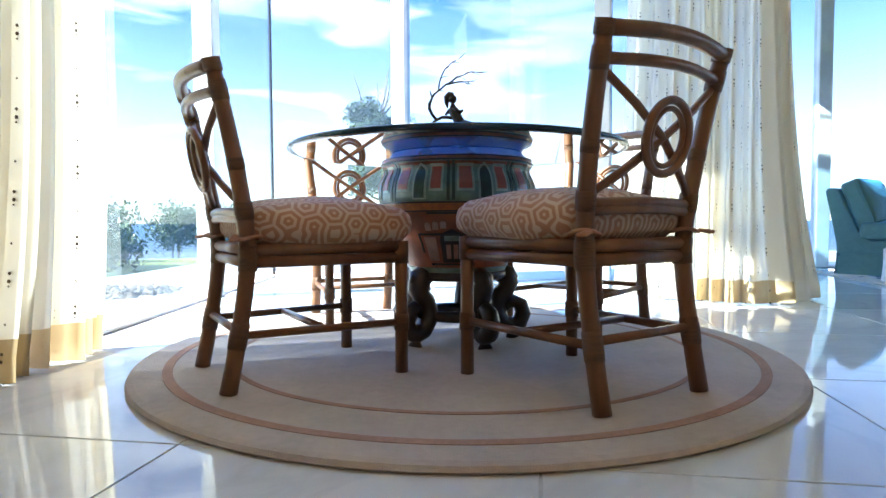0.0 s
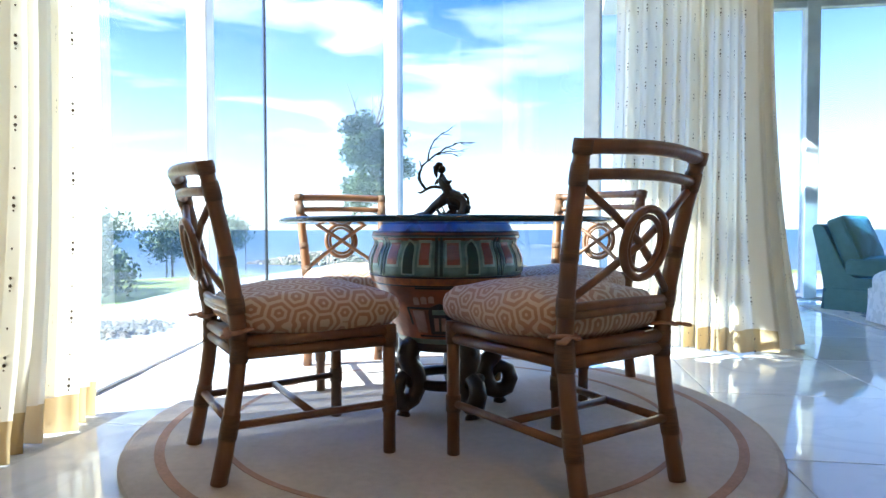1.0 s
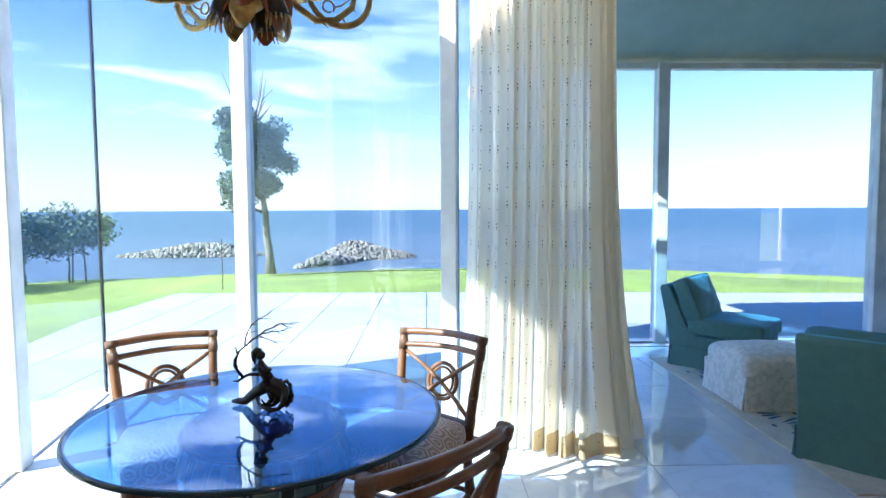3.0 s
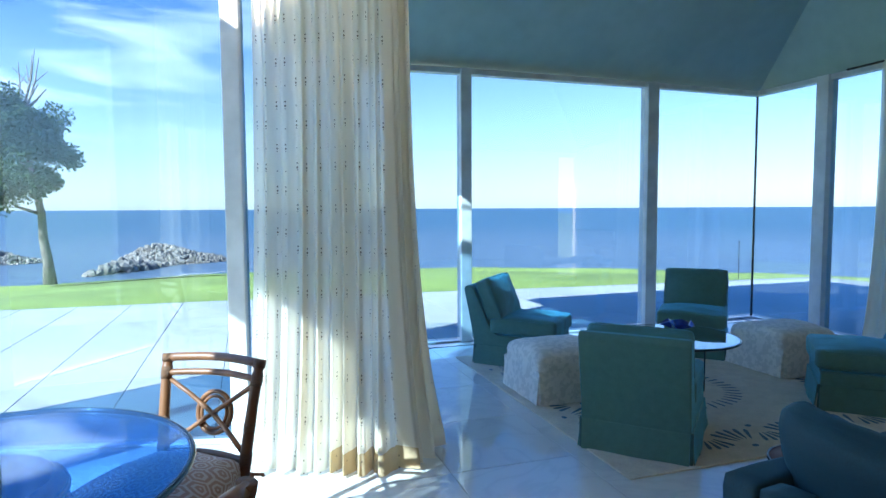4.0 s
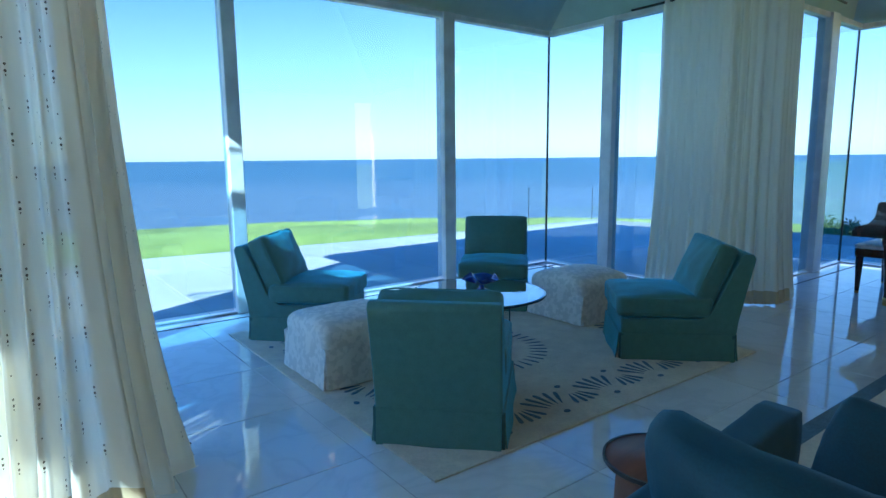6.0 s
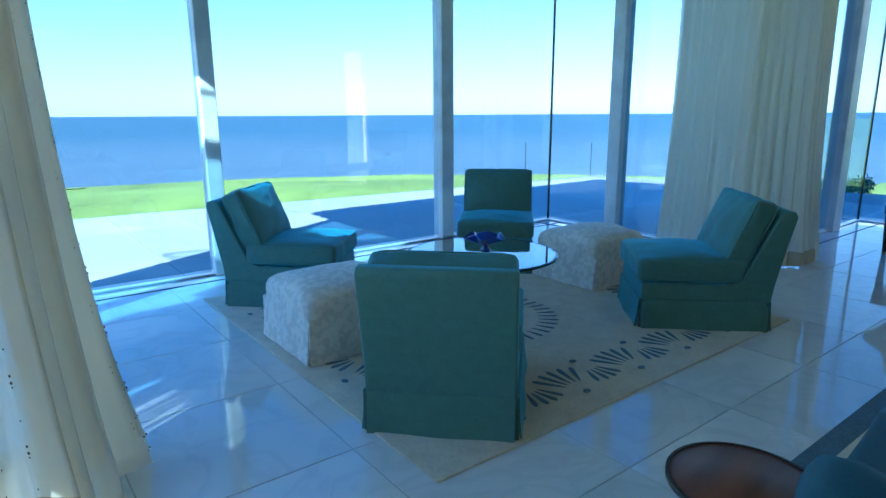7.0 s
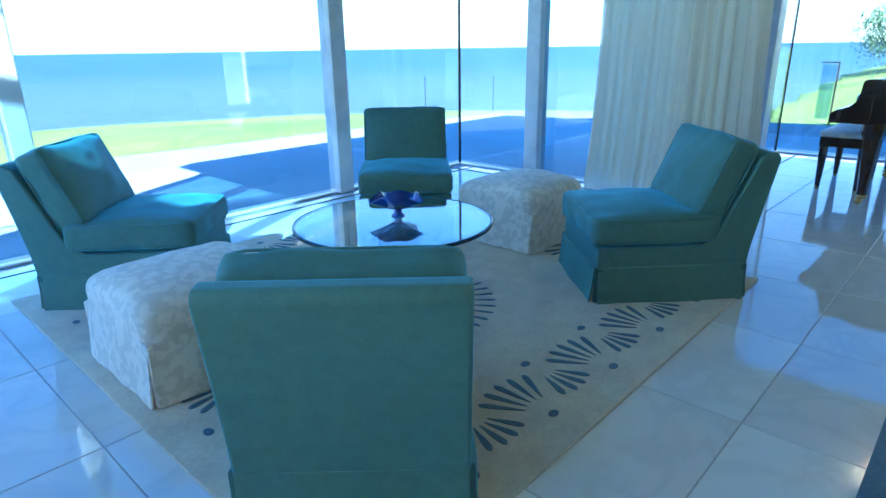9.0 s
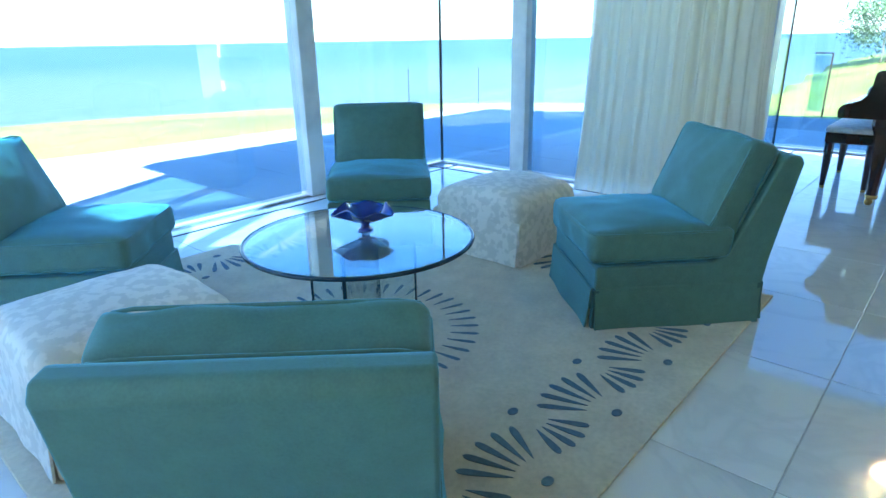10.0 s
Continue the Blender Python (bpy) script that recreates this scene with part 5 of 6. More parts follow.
def limb(pts, rad, seg=8):
    add_tube(bm, [b0 + Vector(p) for p in pts], [r * (1.8 if r > 0.0045 else 1.4) for r in rad], seg)


limb([(-0.112, 0.05, 0.012), (-0.088, 0.05, 0.012), (-0.066, 0.04, 0.014), (-0.034, 0.02, 0.044), (0.0, 0, 0.068), (0.028, 0, 0.088)], [0.004, 0.007, 0.0085, 0.0095, 0.012, 0.014])
limb([(0.022, 0, 0.09), (0.05, -0.01, 0.084), (0.072, -0.02, 0.07), (0.08, -0.03, 0.056), (0.072, -0.04, 0.026), (0.056, -0.05, 0.008)], [0.013, 0.011, 0.009, 0.0075, 0.006, 0.0035])
limb([(0.022, 0.01, 0.076), (0.046, 0.012, 0.07), (0.03, 0.012, 0.05), (0.026, 0.012, 0.036)], [0.008, 0.006, 0.0045, 0.003])
limb([(-0.023, 0.01, 0.036), (-0.012, -0.01, 0.018), (0.008, -0.03, 0.009), (0.032, -0.05, 0.006), (0.054, -0.05, 0.007), (0.078, -0.035, 0.018), (0.086, -0.03, 0.036)], [0.003, 0.004, 0.0045, 0.0055, 0.0045, 0.004, 0.003])
limb([(0.024, 0, 0.088), (0.017, 0, 0.108), (0.006, 0, 0.128), (-0.002, 0, 0.146), (-0.004, 0, 0.168)], [0.0145, 0.0105, 0.011, 0.0095, 0.0045])
limb([(0.0, -0.008, 0.15), (0.014, -0.018, 0.138), (0.024, -0.02, 0.132), (0.034, -0.018, 0.141)], [0.0055, 0.0048, 0.0046, 0.003])
limb([(-0.004, 0.008, 0.15), (-0.018, 0.01, 0.142), (-0.03, 0.006, 0.128)], [0.005, 0.0046, 0.003])
bmesh.ops.create_uvsphere(bm, u_segments=14, v_segments=10, radius=0.0165, matrix=Matrix.Translation(b0 + Vector((-0.004, 0, 0.184))))
limb([(0.0, 0, 0.2), (-0.014, 0, 0.2), (-0.025, 0, 0.19), (-0.026, 0, 0.17), (-0.022, 0, 0.152)], [0.0048, 0.0075, 0.007, 0.0046, 0.002])
limb([(0.01, -0.01, 0.08), (0.03, -0.012, 0.068), (0.05, -0.016, 0.06), (0.066, -0.02, 0.045), (0.06, -0.03, 0.03)], [0.006, 0.0085, 0.009, 0.006, 0.003])
# tangled roots round the seated figure
for q in range(9):
    a0, r0 = rnd.uniform(-0.6, 0.9), rnd.uniform(0.03, 0.075)
    z0 = rnd.uniform(0.02, 0.09)
    pts = [(0.045 + r0 * math.cos(a0 + 0.55 * i) * 0.8, -0.02 + r0 * math.sin(a0 + 0.7 * i) * 0.5, max(0.006, z0 + 0.03 * math.sin(a0 * 3 + 1.1 * i) - 0.006 * i)) for i in range(6)]
    limb(pts, [0.0035, 0.0042, 0.0038, 0.0036, 0.003, 0.0016], 6)
# branch behind the figure, blown over its head
limb([(0.004, 0, 0.114), (-0.022, 0, 0.118), (-0.044, 0, 0.118), (-0.063, 0, 0.109), (-0.081, 0, 0.096), (-0.096, 0, 0.098)], [0.0045, 0.0045, 0.0042, 0.004, 0.003, 0.0015])
limb([(-0.063, 0, 0.109), (-0.078, 0, 0.128), (-0.09, 0, 0.15), (-0.088, 0, 0.17), (-0.079, 0, 0.19), (-0.087, 0, 0.216)], [0.0038, 0.0042, 0.0045, 0.0042, 0.003, 0.0012])
limb([(-0.084, 0, 0.148), (-0.096, 0.01, 0.172)], [0.003, 0.0012])


def twig(pts, r, depth):
    """A thin crooked branch with side shoots."""
    pts = [b0 + Vector(p) for p in pts]
    fine = [pts[0]]
    for p, q in zip(pts, pts[1:]):
        fine.append((p + q) / 2 + Vector([rnd.uniform(-0.003, 0.003) for _ in range(3)]))
        fine.append(q)
    n = len(fine)
    add_tube(bm, fine, [r * (1 - 0.7 * i / (n - 1)) for i in range(n)], 5)
    if depth:
        for i in range(2, n - 1):
            d = (fine[i + 1] - fine[i]).normalized()
            side = 1 if i % 2 else -1
            d1 = (d + Vector((0.25, rnd.uniform(-0.5, 0.5), side * rnd.uniform(0.3, 0.6)))).normalized()
            p0 = fine[i] - b0
            p1 = p0 + d1 * rnd.uniform(0.014, 0.026)
            p2 = p1 + (d1 + Vector((0.5, 0, -0.1))).normalized() * rnd.uniform(0.01, 0.022)
            twig([p0, p1, p2], r * 0.55, depth - 1)


twig([(-0.081, 0, 0.186), (-0.059, 0, 0.213), (-0.025, 0.01, 0.241), (0.014, 0.015, 0.267), (0.064, 0.02, 0.288), (0.113, 0.02, 0.282)], 0.0042, 1)
twig([(-0.055, 0, 0.216), (-0.047, -0.01, 0.258), (-0.03, -0.015, 0.291), (-0.002, -0.02, 0.313), (0.031, -0.02, 0.33)], 0.0034, 1)
twig([(-0.031, 0, 0.238), (-0.003, 0.03, 0.251), (0.041, 0.04, 0.256), (0.086, 0.045, 0.255)], 0.003, 1)
twig([(-0.008, 0.01, 0.25), (0.03, -0.02, 0.241), (0.059, -0.03, 0.227)], 0.0026, 1)
bmesh.ops.recalc_face_normals(bm, faces=bm.faces)
tagged(part("statue", bm, BRONZE, None, "dark bronze statue with a windswept branch on the tabletop", True), category="statue")

# ---------------- chandelier over the table ----------------
chand = thing("chandelier", "gilded metal chandelier with scrolled arms and russet leaves", "chandelier", m=pose(0.03, 2.22, 2.015))
part("rod", tube([(0, 0, 0.35), (0, 0, 1.43)], 0.012, 8), GILT, chand, "", True)
part("ceiling_cup", lathe([(0.06, 1.39), (0.065, 1.42), (0.055, 1.434)], 32), GILT, chand, "", True)
part("body", lathe([(0.012, 0.02), (0.045, 0.05), (0.03, 0.10), (0.055, 0.16), (0.035, 0.22), (0.02, 0.30), (0.012, 0.36)], 32), GILT, chand, "", True)
for k in range(6):
    a = radians(20 + 60 * k)
    o, t = Vector((math.cos(a), math.sin(a), 0)), Vector((-math.sin(a), math.cos(a), 0))
    bm = bmesh.new()
    add_tube(bm, [o * r + Vector((0, 0, z)) for r, z in ((0.03, 0.17), (0.09, 0.12), (0.14, 0.055), (0.20, 0.02), (0.27, 0.03), (0.33, 0.08), (0.345, 0.14), (0.32, 0.18))],
             [0.008, 0.010, 0.012, 0.013, 0.012, 0.011, 0.009, 0.007], 8)
    add_tube(bm, [o * r + Vector((0, 0, z)) for r, z in ((0.16, 0.14), (0.19, 0.11), (0.225, 0.115), (0.235, 0.145), (0.21, 0.16), (0.195, 0.14))], [0.007, 0.006, 0.006, 0.005, 0.004, 0.003], 6)
    for q, r, z in ((0, 0.22, 0.02), (1, 0.29, 0.045), (2, 0.33, 0.09)):
        add_tube(bm, [o * r + Vector((0, 0, z)), o * (r + 0.02) + t * 0.012 * (q - 1) + Vector((0, 0, z - 0.022))], [0.006, 0.001], 5)
    c = o * 0.285 + Vector((0, 0, 0.125))
    add_tube(bm, [c + o * 0.112 * math.cos(q) + Vector((0, 0, 0.112 * math.sin(q))) for q in [radians(150 + 15 * i) for i in range(20)]],
             [0.006 + 0.006 * math.sin(math.pi * i / 19) for i in range(20)], 8)
    c = o * 0.245 + Vector((0, 0, 0.072))
    add_tube(bm, [c + (o * math.cos(q) + Vector((0, 0, math.sin(q)))) * (0.018 + 0.004 * i / 14) for i, q in enumerate([radians(-60 - 24 * i) for i in range(15)])], 0.0035, 6)
    add_tube(bm, [c + o * 0.02, c + o * 0.05 + Vector((0, 0, 0.012)), c + o * 0.09 + Vector((0, 0, 0.05))], [0.0035, 0.003, 0.002], 6)
    bmesh.ops.recalc_face_normals(bm, faces=bm.faces)
    arm = part("arm", bm, GILT, chand, "", True)
    if k % 2 == 0:
        part("bud", tube([o * 0.075 + Vector((0, 0, z)) + o * 0.015 * math.sin(z * 30) for z in (0.14, 0.10, 0.065, 0.03, 0.0, -0.016)], [0.012, 0.026, 0.036, 0.036, 0.024, 0.006], 14), RUSSET, chand, "russet enamel bud", True)
    else:
        part("tassel", tube([o * (0.075 + 0.03 * q) + Vector((0, 0, 0.155 - 0.17 * q)) for q in (0, 0.3, 0.6, 0.9, 1.0)], [0.010, 0.018, 0.026, 0.036, 0.034], 12), EBONY, chand, "dark flared tassel", True)
        bm = bmesh.new()
        for q in range(14):
            e = 2 * math.pi * q / 14
            r = (o * math.cos(e) + t * math.sin(e)) * 0.034
            add_tube(bm, [o * 0.104 + r + Vector((0, 0, -0.011)), o * 0.108 + r * 1.2 + Vector((0, 0, -0.036 - 0.008 * (q % 3)))], [0.004, 0.0015], 5)
        part("fringe", bm, GILT, chand, "gilded fringe", True)
    part("candle_cup", lathe([(0.008, 0.18), (0.026, 0.20), (0.03, 0.215), (0.024, 0.217)], 20, (0.32 * o.x, 0.32 * o.y, 0)), GILT, arm, "", True)
    part("candle", tube([o * 0.32 + Vector((0, 0, 0.21)), o * 0.32 + Vector((0, 0, 0.30))], 0.010, 10), WHITE_PAINT, arm, "white candle sleeve", True)
    bm = bmesh.new()
    rows = []
    for i in range(9):
        s = i / 8
        w = 0.045 * math.sin(math.pi * min(1, s * 0.86 + 0.1)) + 0.002
        c = o * (0.03 + 0.075 * math.sin(s * 1.9)) + Vector((0, 0, 0.10 - 0.19 * s + 0.03 * s * s))
        rows.append([bm.verts.new(c + t * w * u + o * 0.018 * (1 - u * u) * (1 - s)) for u in (-1, -0.5, 0, 0.5, 1)])
    for r0, r1 in zip(rows, rows[1:]):
        for i in range(4):
            bm.faces.new((r0[i], r0[i + 1], r1[i + 1], r1[i]))
    bm.normal_update()
    bmesh.ops.solidify(bm, geom=list(bm.faces), thickness=0.003)
    part("leaf", bm, RUSSET if k % 2 else GILT, chand, "curled metal leaf", True)

# ---------------- piano corner ----------------
piano = thing("grand_piano", "dark mahogany grand piano with a closed lid on turned legs", "piano", m=pose(7.49, 2.07, 0, 0, 0, -6.8))
body = [(0, 0), (1.48, 0), (1.48, -0.75), (1.44, -1.05), (1.28, -1.28), (1.08, -1.42), (0.92, -1.60), (0.80, -1.78), (0.62, -1.88), (0.36, -1.90), (0.14, -1.82), (0.02, -1.62)]
bm = prism(body, 0.62, 0.93)
bmesh.ops.bevel(bm, geom=list(bm.edges), offset=0.012, segments=2, affect="EDGES")
part("case", bm, PIANO, piano)
bm = prism([(x * 1.015 - 0.01, y * 1.01 - 0.16) for x, y in body], 0.934, 0.955)
bmesh.ops.bevel(bm, geom=list(bm.edges), offset=0.006, segments=2, affect="EDGES")
part("lid", bm, PIANO, piano)
part("key_slip", box((0.74, 0.10, 0.655), (1.40, 0.24, 0.09), None, 0.012), PIANO, piano)
part("key_cover", box((0.74, 0.03, 0.77), (1.38, 0.14, 0.12), Matrix.Rotation(radians(0), 4, "X"), 0.04, 3), PIANO, piano)
for x in (0.02, 1.46):
    bm = bmesh.new()
    add_prism(bm, [(-0.02, 0.61), (0.235, 0.61), (0.24, 0.665), (0.215, 0.70), (0.165, 0.715), (0.115, 0.735), (0.08, 0.775), (0.065, 0.83), (0.062, 0.90), (0.045, 0.93), (-0.02, 0.93)], x - 0.035, x + 0.035,
              Matrix(((0, 0, 1, 0), (1, 0, 0, 0), (0, 1, 0, 0), (0, 0, 0, 1))))
    bmesh.ops.bevel(bm, geom=list(bm.edges), offset=0.006, segments=2, affect="EDGES")
    part("cheek", bm, PIANO, piano, "curved end block beside the keys")
part("music_desk", box((0.74, -0.2, 1.05), (0.8, 0.02, 0.20), Matrix.Rotation(radians(0), 4, "X"), 0.008), PIANO, piano)
for x, y in ((0.10, -0.05), (1.38, -0.05), (0.45, -1.62)):
    leg = part("leg", tube([(x, y, 0.62), (x, y, 0.56), (x, y, 0.50), (x, y, 0.12), (x, y, 0.07)], [0.085, 0.088, 0.065, 0.036, 0.036], 8), PIANO, piano)
    part("ferrule", tube([(x, y, 0.075), (x, y, 0.05)], 0.04, 12), BRASS, leg, "brass ferrule", True)
    w = part("caster", tube([(x - 0.014, y + 0.01, 0.026), (x + 0.014, y + 0.01, 0.026)], 0.026, 14), BRASS, leg, "brass caster wheel", True)
part("pedal_lyre", box((0.74, -0.25, 0.36), (0.22, 0.05, 0.56), None, 0.01), PIANO, piano)

bench = thing("piano_bench", "dark wooden piano bench with a white padded top", "bench", m=pose(7.97, 2.04, 0, 0, 0, -6.8))
part("apron", box((0.38, 0.16, 0.40), (0.78, 0.35, 0.08), None, 0.008), PIANO, bench)
part("pad", soft((0.38, 0.16, 0.463), (0.80, 0.37, 0.055), 0.025, 6, 0.008), CREAM_DAMASK, bench, "white padded seat", True)
for x in (0.025, 0.735):
    for y in (0.02, 0.30):
        leg = part("leg", tube([(x, y, 0.40), (x, y, 0.30), (x, y, 0.02)], [0.032, 0.034, 0.02], 8), PIANO, bench)
        part("ferrule", tube([(x, y, 0.035), (x, y, 0.0)], 0.018, 10), BRASS, leg, "brass tip", True)

# ---------------- club chair, drum table and far rug ----------------
# chair and pillow wear the blue with room shade in it
club = thing("club_chair", "blue upholstered club chair with slim boxy arms, shade in its colour", "chair", m=facing(2.62, 1.13, 1.0, -0.02))
part("base", soft((0, -0.12, 0.22), (0.56, 0.80, 0.30), 0.03, 7), NAVY_SHADED, club, "", True)
part("low_back", soft((0, -0.57, 0.365), (0.552, 0.11, 0.585), 0.022, 10, 0.0, None, 0.005, 9), NAVY_SHADED, club, "", True)
part("seat_cushion", soft((0, -0.02, 0.415), (0.53, 0.62, 0.13), 0.03, 9, 0.02, None, 0.004, 4), NAVY_SHADED, club, "", True)
lean = Matrix.Translation((0, -0.34, 0.565)) @ Matrix.Rotation(radians(13), 4, "X")
bm = soft((0, 0, 0), (0.60, 0.15, 0.58), 0.05, 12, 0.0, lean, 0.010, 3)
for v in bm.verts:                        # the back bows outward in plan
    v.co.y -= 0.10 * (1 - (v.co.x / 0.3) ** 2)
    v.co.x *= 1 + 0.20 * max(0.0, min(1.0, (v.co.z - 0.50) / 0.25))
part("back_cushion", bm, NAVY_SHADED, club, "", True)
for s in (-1, 1):
    part("arm", soft((s * 0.335, -0.165, 0.365), (0.115, 0.92, 0.59), 0.022, 12, 0.0, None, 0.005, 5 + s), NAVY_SHADED, club, "", True)
for x in (-0.3, 0.3):
    for y in (-0.55, 0.24):
        part("foot", tube([(x, y, 0.075), (x, y, 0.0)], [0.022, 0.016], 10), EBONY, club)
pm = Matrix.Translation((2.71, 1.14, 0.60)) @ Matrix.Rotation(radians(-82), 4, "Z") @ Matrix.Rotation(radians(-24), 4, "X") @ Matrix.Rotation(radians(16), 4, "Y") @ Matrix.Rotation(radians(90), 4, "X")
tagged(part("pillow", soft((0, 0, 0), (0.36, 0.31, 0.11), 0.03, 10, 0.03, pm, 0.008, 6), NAVY_SHADED, None, "blue throw pillow propped on the club chair, shade in its colour", True), category="pillow")

drum = thing("drum_table", "low round red-brown wooden drum table", "table", m=pose(2.69, 1.697, 0) @ Matrix.Diagonal((0.94, 0.94, 0.935, 1)))
part("top", lathe([(0.152, 0.505), (0.163, 0.508), (0.167, 0.516), (0.164, 0.524)], 56), WALNUT, drum, "", True)
part("rim", flat_ring(0.161, 0.1685, 0.514, 0.5262, 56), EBONY, drum, "dark rim")
part("barrel", lathe([(0.105, 0.0), (0.118, 0.03), (0.128, 0.2), (0.131, 0.35), (0.126, 0.504)], 56), WALNUT, drum, "", True)
part("band", flat_ring(0.12, 0.1335, 0.06, 0.08, 56), BRASS, drum, "brass band")

far_m = Matrix(((GU.x, GV.x, 0, 3.10), (GU.y, GV.y, 0, 1.93), (0, 0, 1, 0), (0, 0, 0, 1)))
far_rug = thing("rug", "beige wool rug with a blue-grey border near the piano", "rug")
part("border", box((2.0, -1.4, 0.0055), (4.0, 2.8, 0.011), far_m, 0.004), RUG_BLUE, far_rug, "blue-grey border")
part("field", box((2.0, -1.4, 0.0075), (3.82, 2.62, 0.011), far_m, 0.004), RUG_BEIGE, far_rug)
rnd = random.Random(8)
for i in range(60):
    shared("petal", rnd.choice((PETAL_DOT, PETAL_SMALL)), far_rug, far_m @ pose(rnd.uniform(0.3, 3.7), rnd.uniform(-2.6, -0.25), 0.0125, 0, 0, rnd.uniform(0, 360)))


# ---------------- outdoors ----------------
def tree(label, x, y, height, crown, seed, leaves=5000, dead_top=False, trunks=1, leaf=0.13, lean=0.0, mat=None, name="tree", clear=0.30):
    """A tapered trunk with limbs and a crown of many small leaves in uneven clumps."""
    rnd = random.Random(seed)
    root = thing(name, label, name, m=pose(x, y, ground_height(x, y) - 0.05))
    spots = []
    for q in range(trunks):
        bx, by = (rnd.uniform(-0.5, 0.5), rnd.uniform(-0.4, 0.4)) if trunks > 1 else (0, 0)
        n = 8
        pts = [Vector((bx + lean * (i / n) ** 1.4 + rnd.uniform(-0.03, 0.03) * height * 0.2, by + rnd.uniform(-0.03, 0.03), height * 0.86 * i / n)) for i in range(n + 1)]
        r0 = height * 0.024 / math.sqrt(trunks)
        trunk = part("trunk", tube(pts, [r0 * (1.25 if i == 0 else 1 - 0.85 * i / n) for i in range(n + 1)], 9), BARK, root, "", True)
        for i in range(7 if trunks == 1 else 4):
            k = rnd.randint(int(n * clear), n - 1)
            a, el = rnd.uniform(0, 6.28), rnd.uniform(0.3, 1.0)
            d = Vector((math.cos(a), math.sin(a), el))
            L = crown[0] * rnd.uniform(0.55, 0.95)
            e1, e2 = pts[k] + d * L * 0.5, pts[k] + d * L * 0.9 + Vector((0, 0, 0.1 * L))
            part("limb", tube([pts[k], e1, e2], [r0 * 0.4, r0 * 0.25, r0 * 0.08], 6), BARK, trunk, "", True)
            spots += [e1, e2]
        spots += pts[int(n * 0.5):]
        if dead_top:
            for i in range(5):
                a = rnd.uniform(0, 6.28)
                s = pts[-1] + Vector((math.cos(a) * 0.35, math.sin(a) * 0.3, -0.7))
                e = s + Vector((math.cos(a) * 0.55, math.sin(a) * 0.4, rnd.uniform(1.7, 2.4)))
                part("dead_limb", tube([s, s.lerp(e, 0.5) + Vector((0.08, 0, 0.05)), e], [0.05, 0.032, 0.01], 5), BARK, trunk, "bare grey limb")
                part("dead_limb", tube([s.lerp(e, 0.5), s.lerp(e, 0.5) + Vector((rnd.uniform(-0.5, 0.5), 0.1, 0.55))], [0.025, 0.008], 5), BARK, trunk, "bare grey twig")
    cz = height * (clear + 0.86) / 2
    clumps = []
    for i in range(46):
        for _ in range(30):
            p = Vector((rnd.uniform(-1, 1), rnd.uniform(-1, 1), rnd.uniform(-1, 1)))
            if p.length < 1:
                break
        clumps.append((Vector((lean * 0.7 + p.x * crown[0], p.y * crown[1], cz + p.z * crown[2])), crown[0] * rnd.uniform(0.24, 0.42)))
    verts, faces = [], []
    for i in range(leaves):
        c, s = rnd.choice(clumps)
        v = Vector((rnd.gauss(0, 1), rnd.gauss(0, 1), rnd.gauss(0, 0.8)))
        p = c + v.normalized() * s * rnd.random() ** 0.4
        u = Vector((rnd.gauss(0, 1), rnd.gauss(0, 1), rnd.gauss(0, 1))).normalized()
        w = u.orthogonal().normalized()
        sz = leaf * rnd.uniform(0.6, 1.3)
        b = len(verts)
        verts += [p - u * sz, p + w * sz * 0.5, p + u * sz, p - w * sz * 0.5]
        faces.append((b, b + 1, b + 2, b + 3))
    me = bpy.data.meshes.new("crown")
    me.from_pydata(verts, [], faces)
    me.materials.append(mat or LEAF)
    cr = new("crown", me)
    cr.parent = root
    tagged(cr, kind="stuff")
    return root


tree("tall lakeside tree with dense green crown and bare upper limbs", -3.2, 26.0, 8.0, (1.55, 1.35, 2.05), 4, 17000, True, leaf=0.085, lean=-0.9, clear=0.36)
for i, (x, y, h) in enumerate(((-12.9, 30.6, 3.9), (-14.4, 30.0, 3.6), (-17.2, 26.6, 4.1), (-18.9, 27.6, 3.9))):
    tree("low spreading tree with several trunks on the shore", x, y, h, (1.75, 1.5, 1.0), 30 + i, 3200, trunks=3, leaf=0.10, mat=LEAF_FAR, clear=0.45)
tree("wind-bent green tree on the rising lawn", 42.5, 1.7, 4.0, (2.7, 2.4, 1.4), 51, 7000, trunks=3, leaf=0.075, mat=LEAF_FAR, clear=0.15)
for i, (x, y) in enumerate(((-4.15, 6.55), (-4.6, 7.3), (-5.3, 8.4))):
    tree("low leafy green shrub beside the terrace", x, y, 0.75, (0.5, 0.5, 0.3), 61 + i, 2200, trunks=2, leaf=0.035, name="shrub", clear=0.15)
for i, (x, y) in enumerate(((13.9, 3.9),)):
    tree("low leafy green shrub at the edge of the lawn", x, y, 0.4, (0.42, 0.4, 0.17), 71 + i, 900, trunks=2, leaf=0.04, name="shrub", clear=0.1)


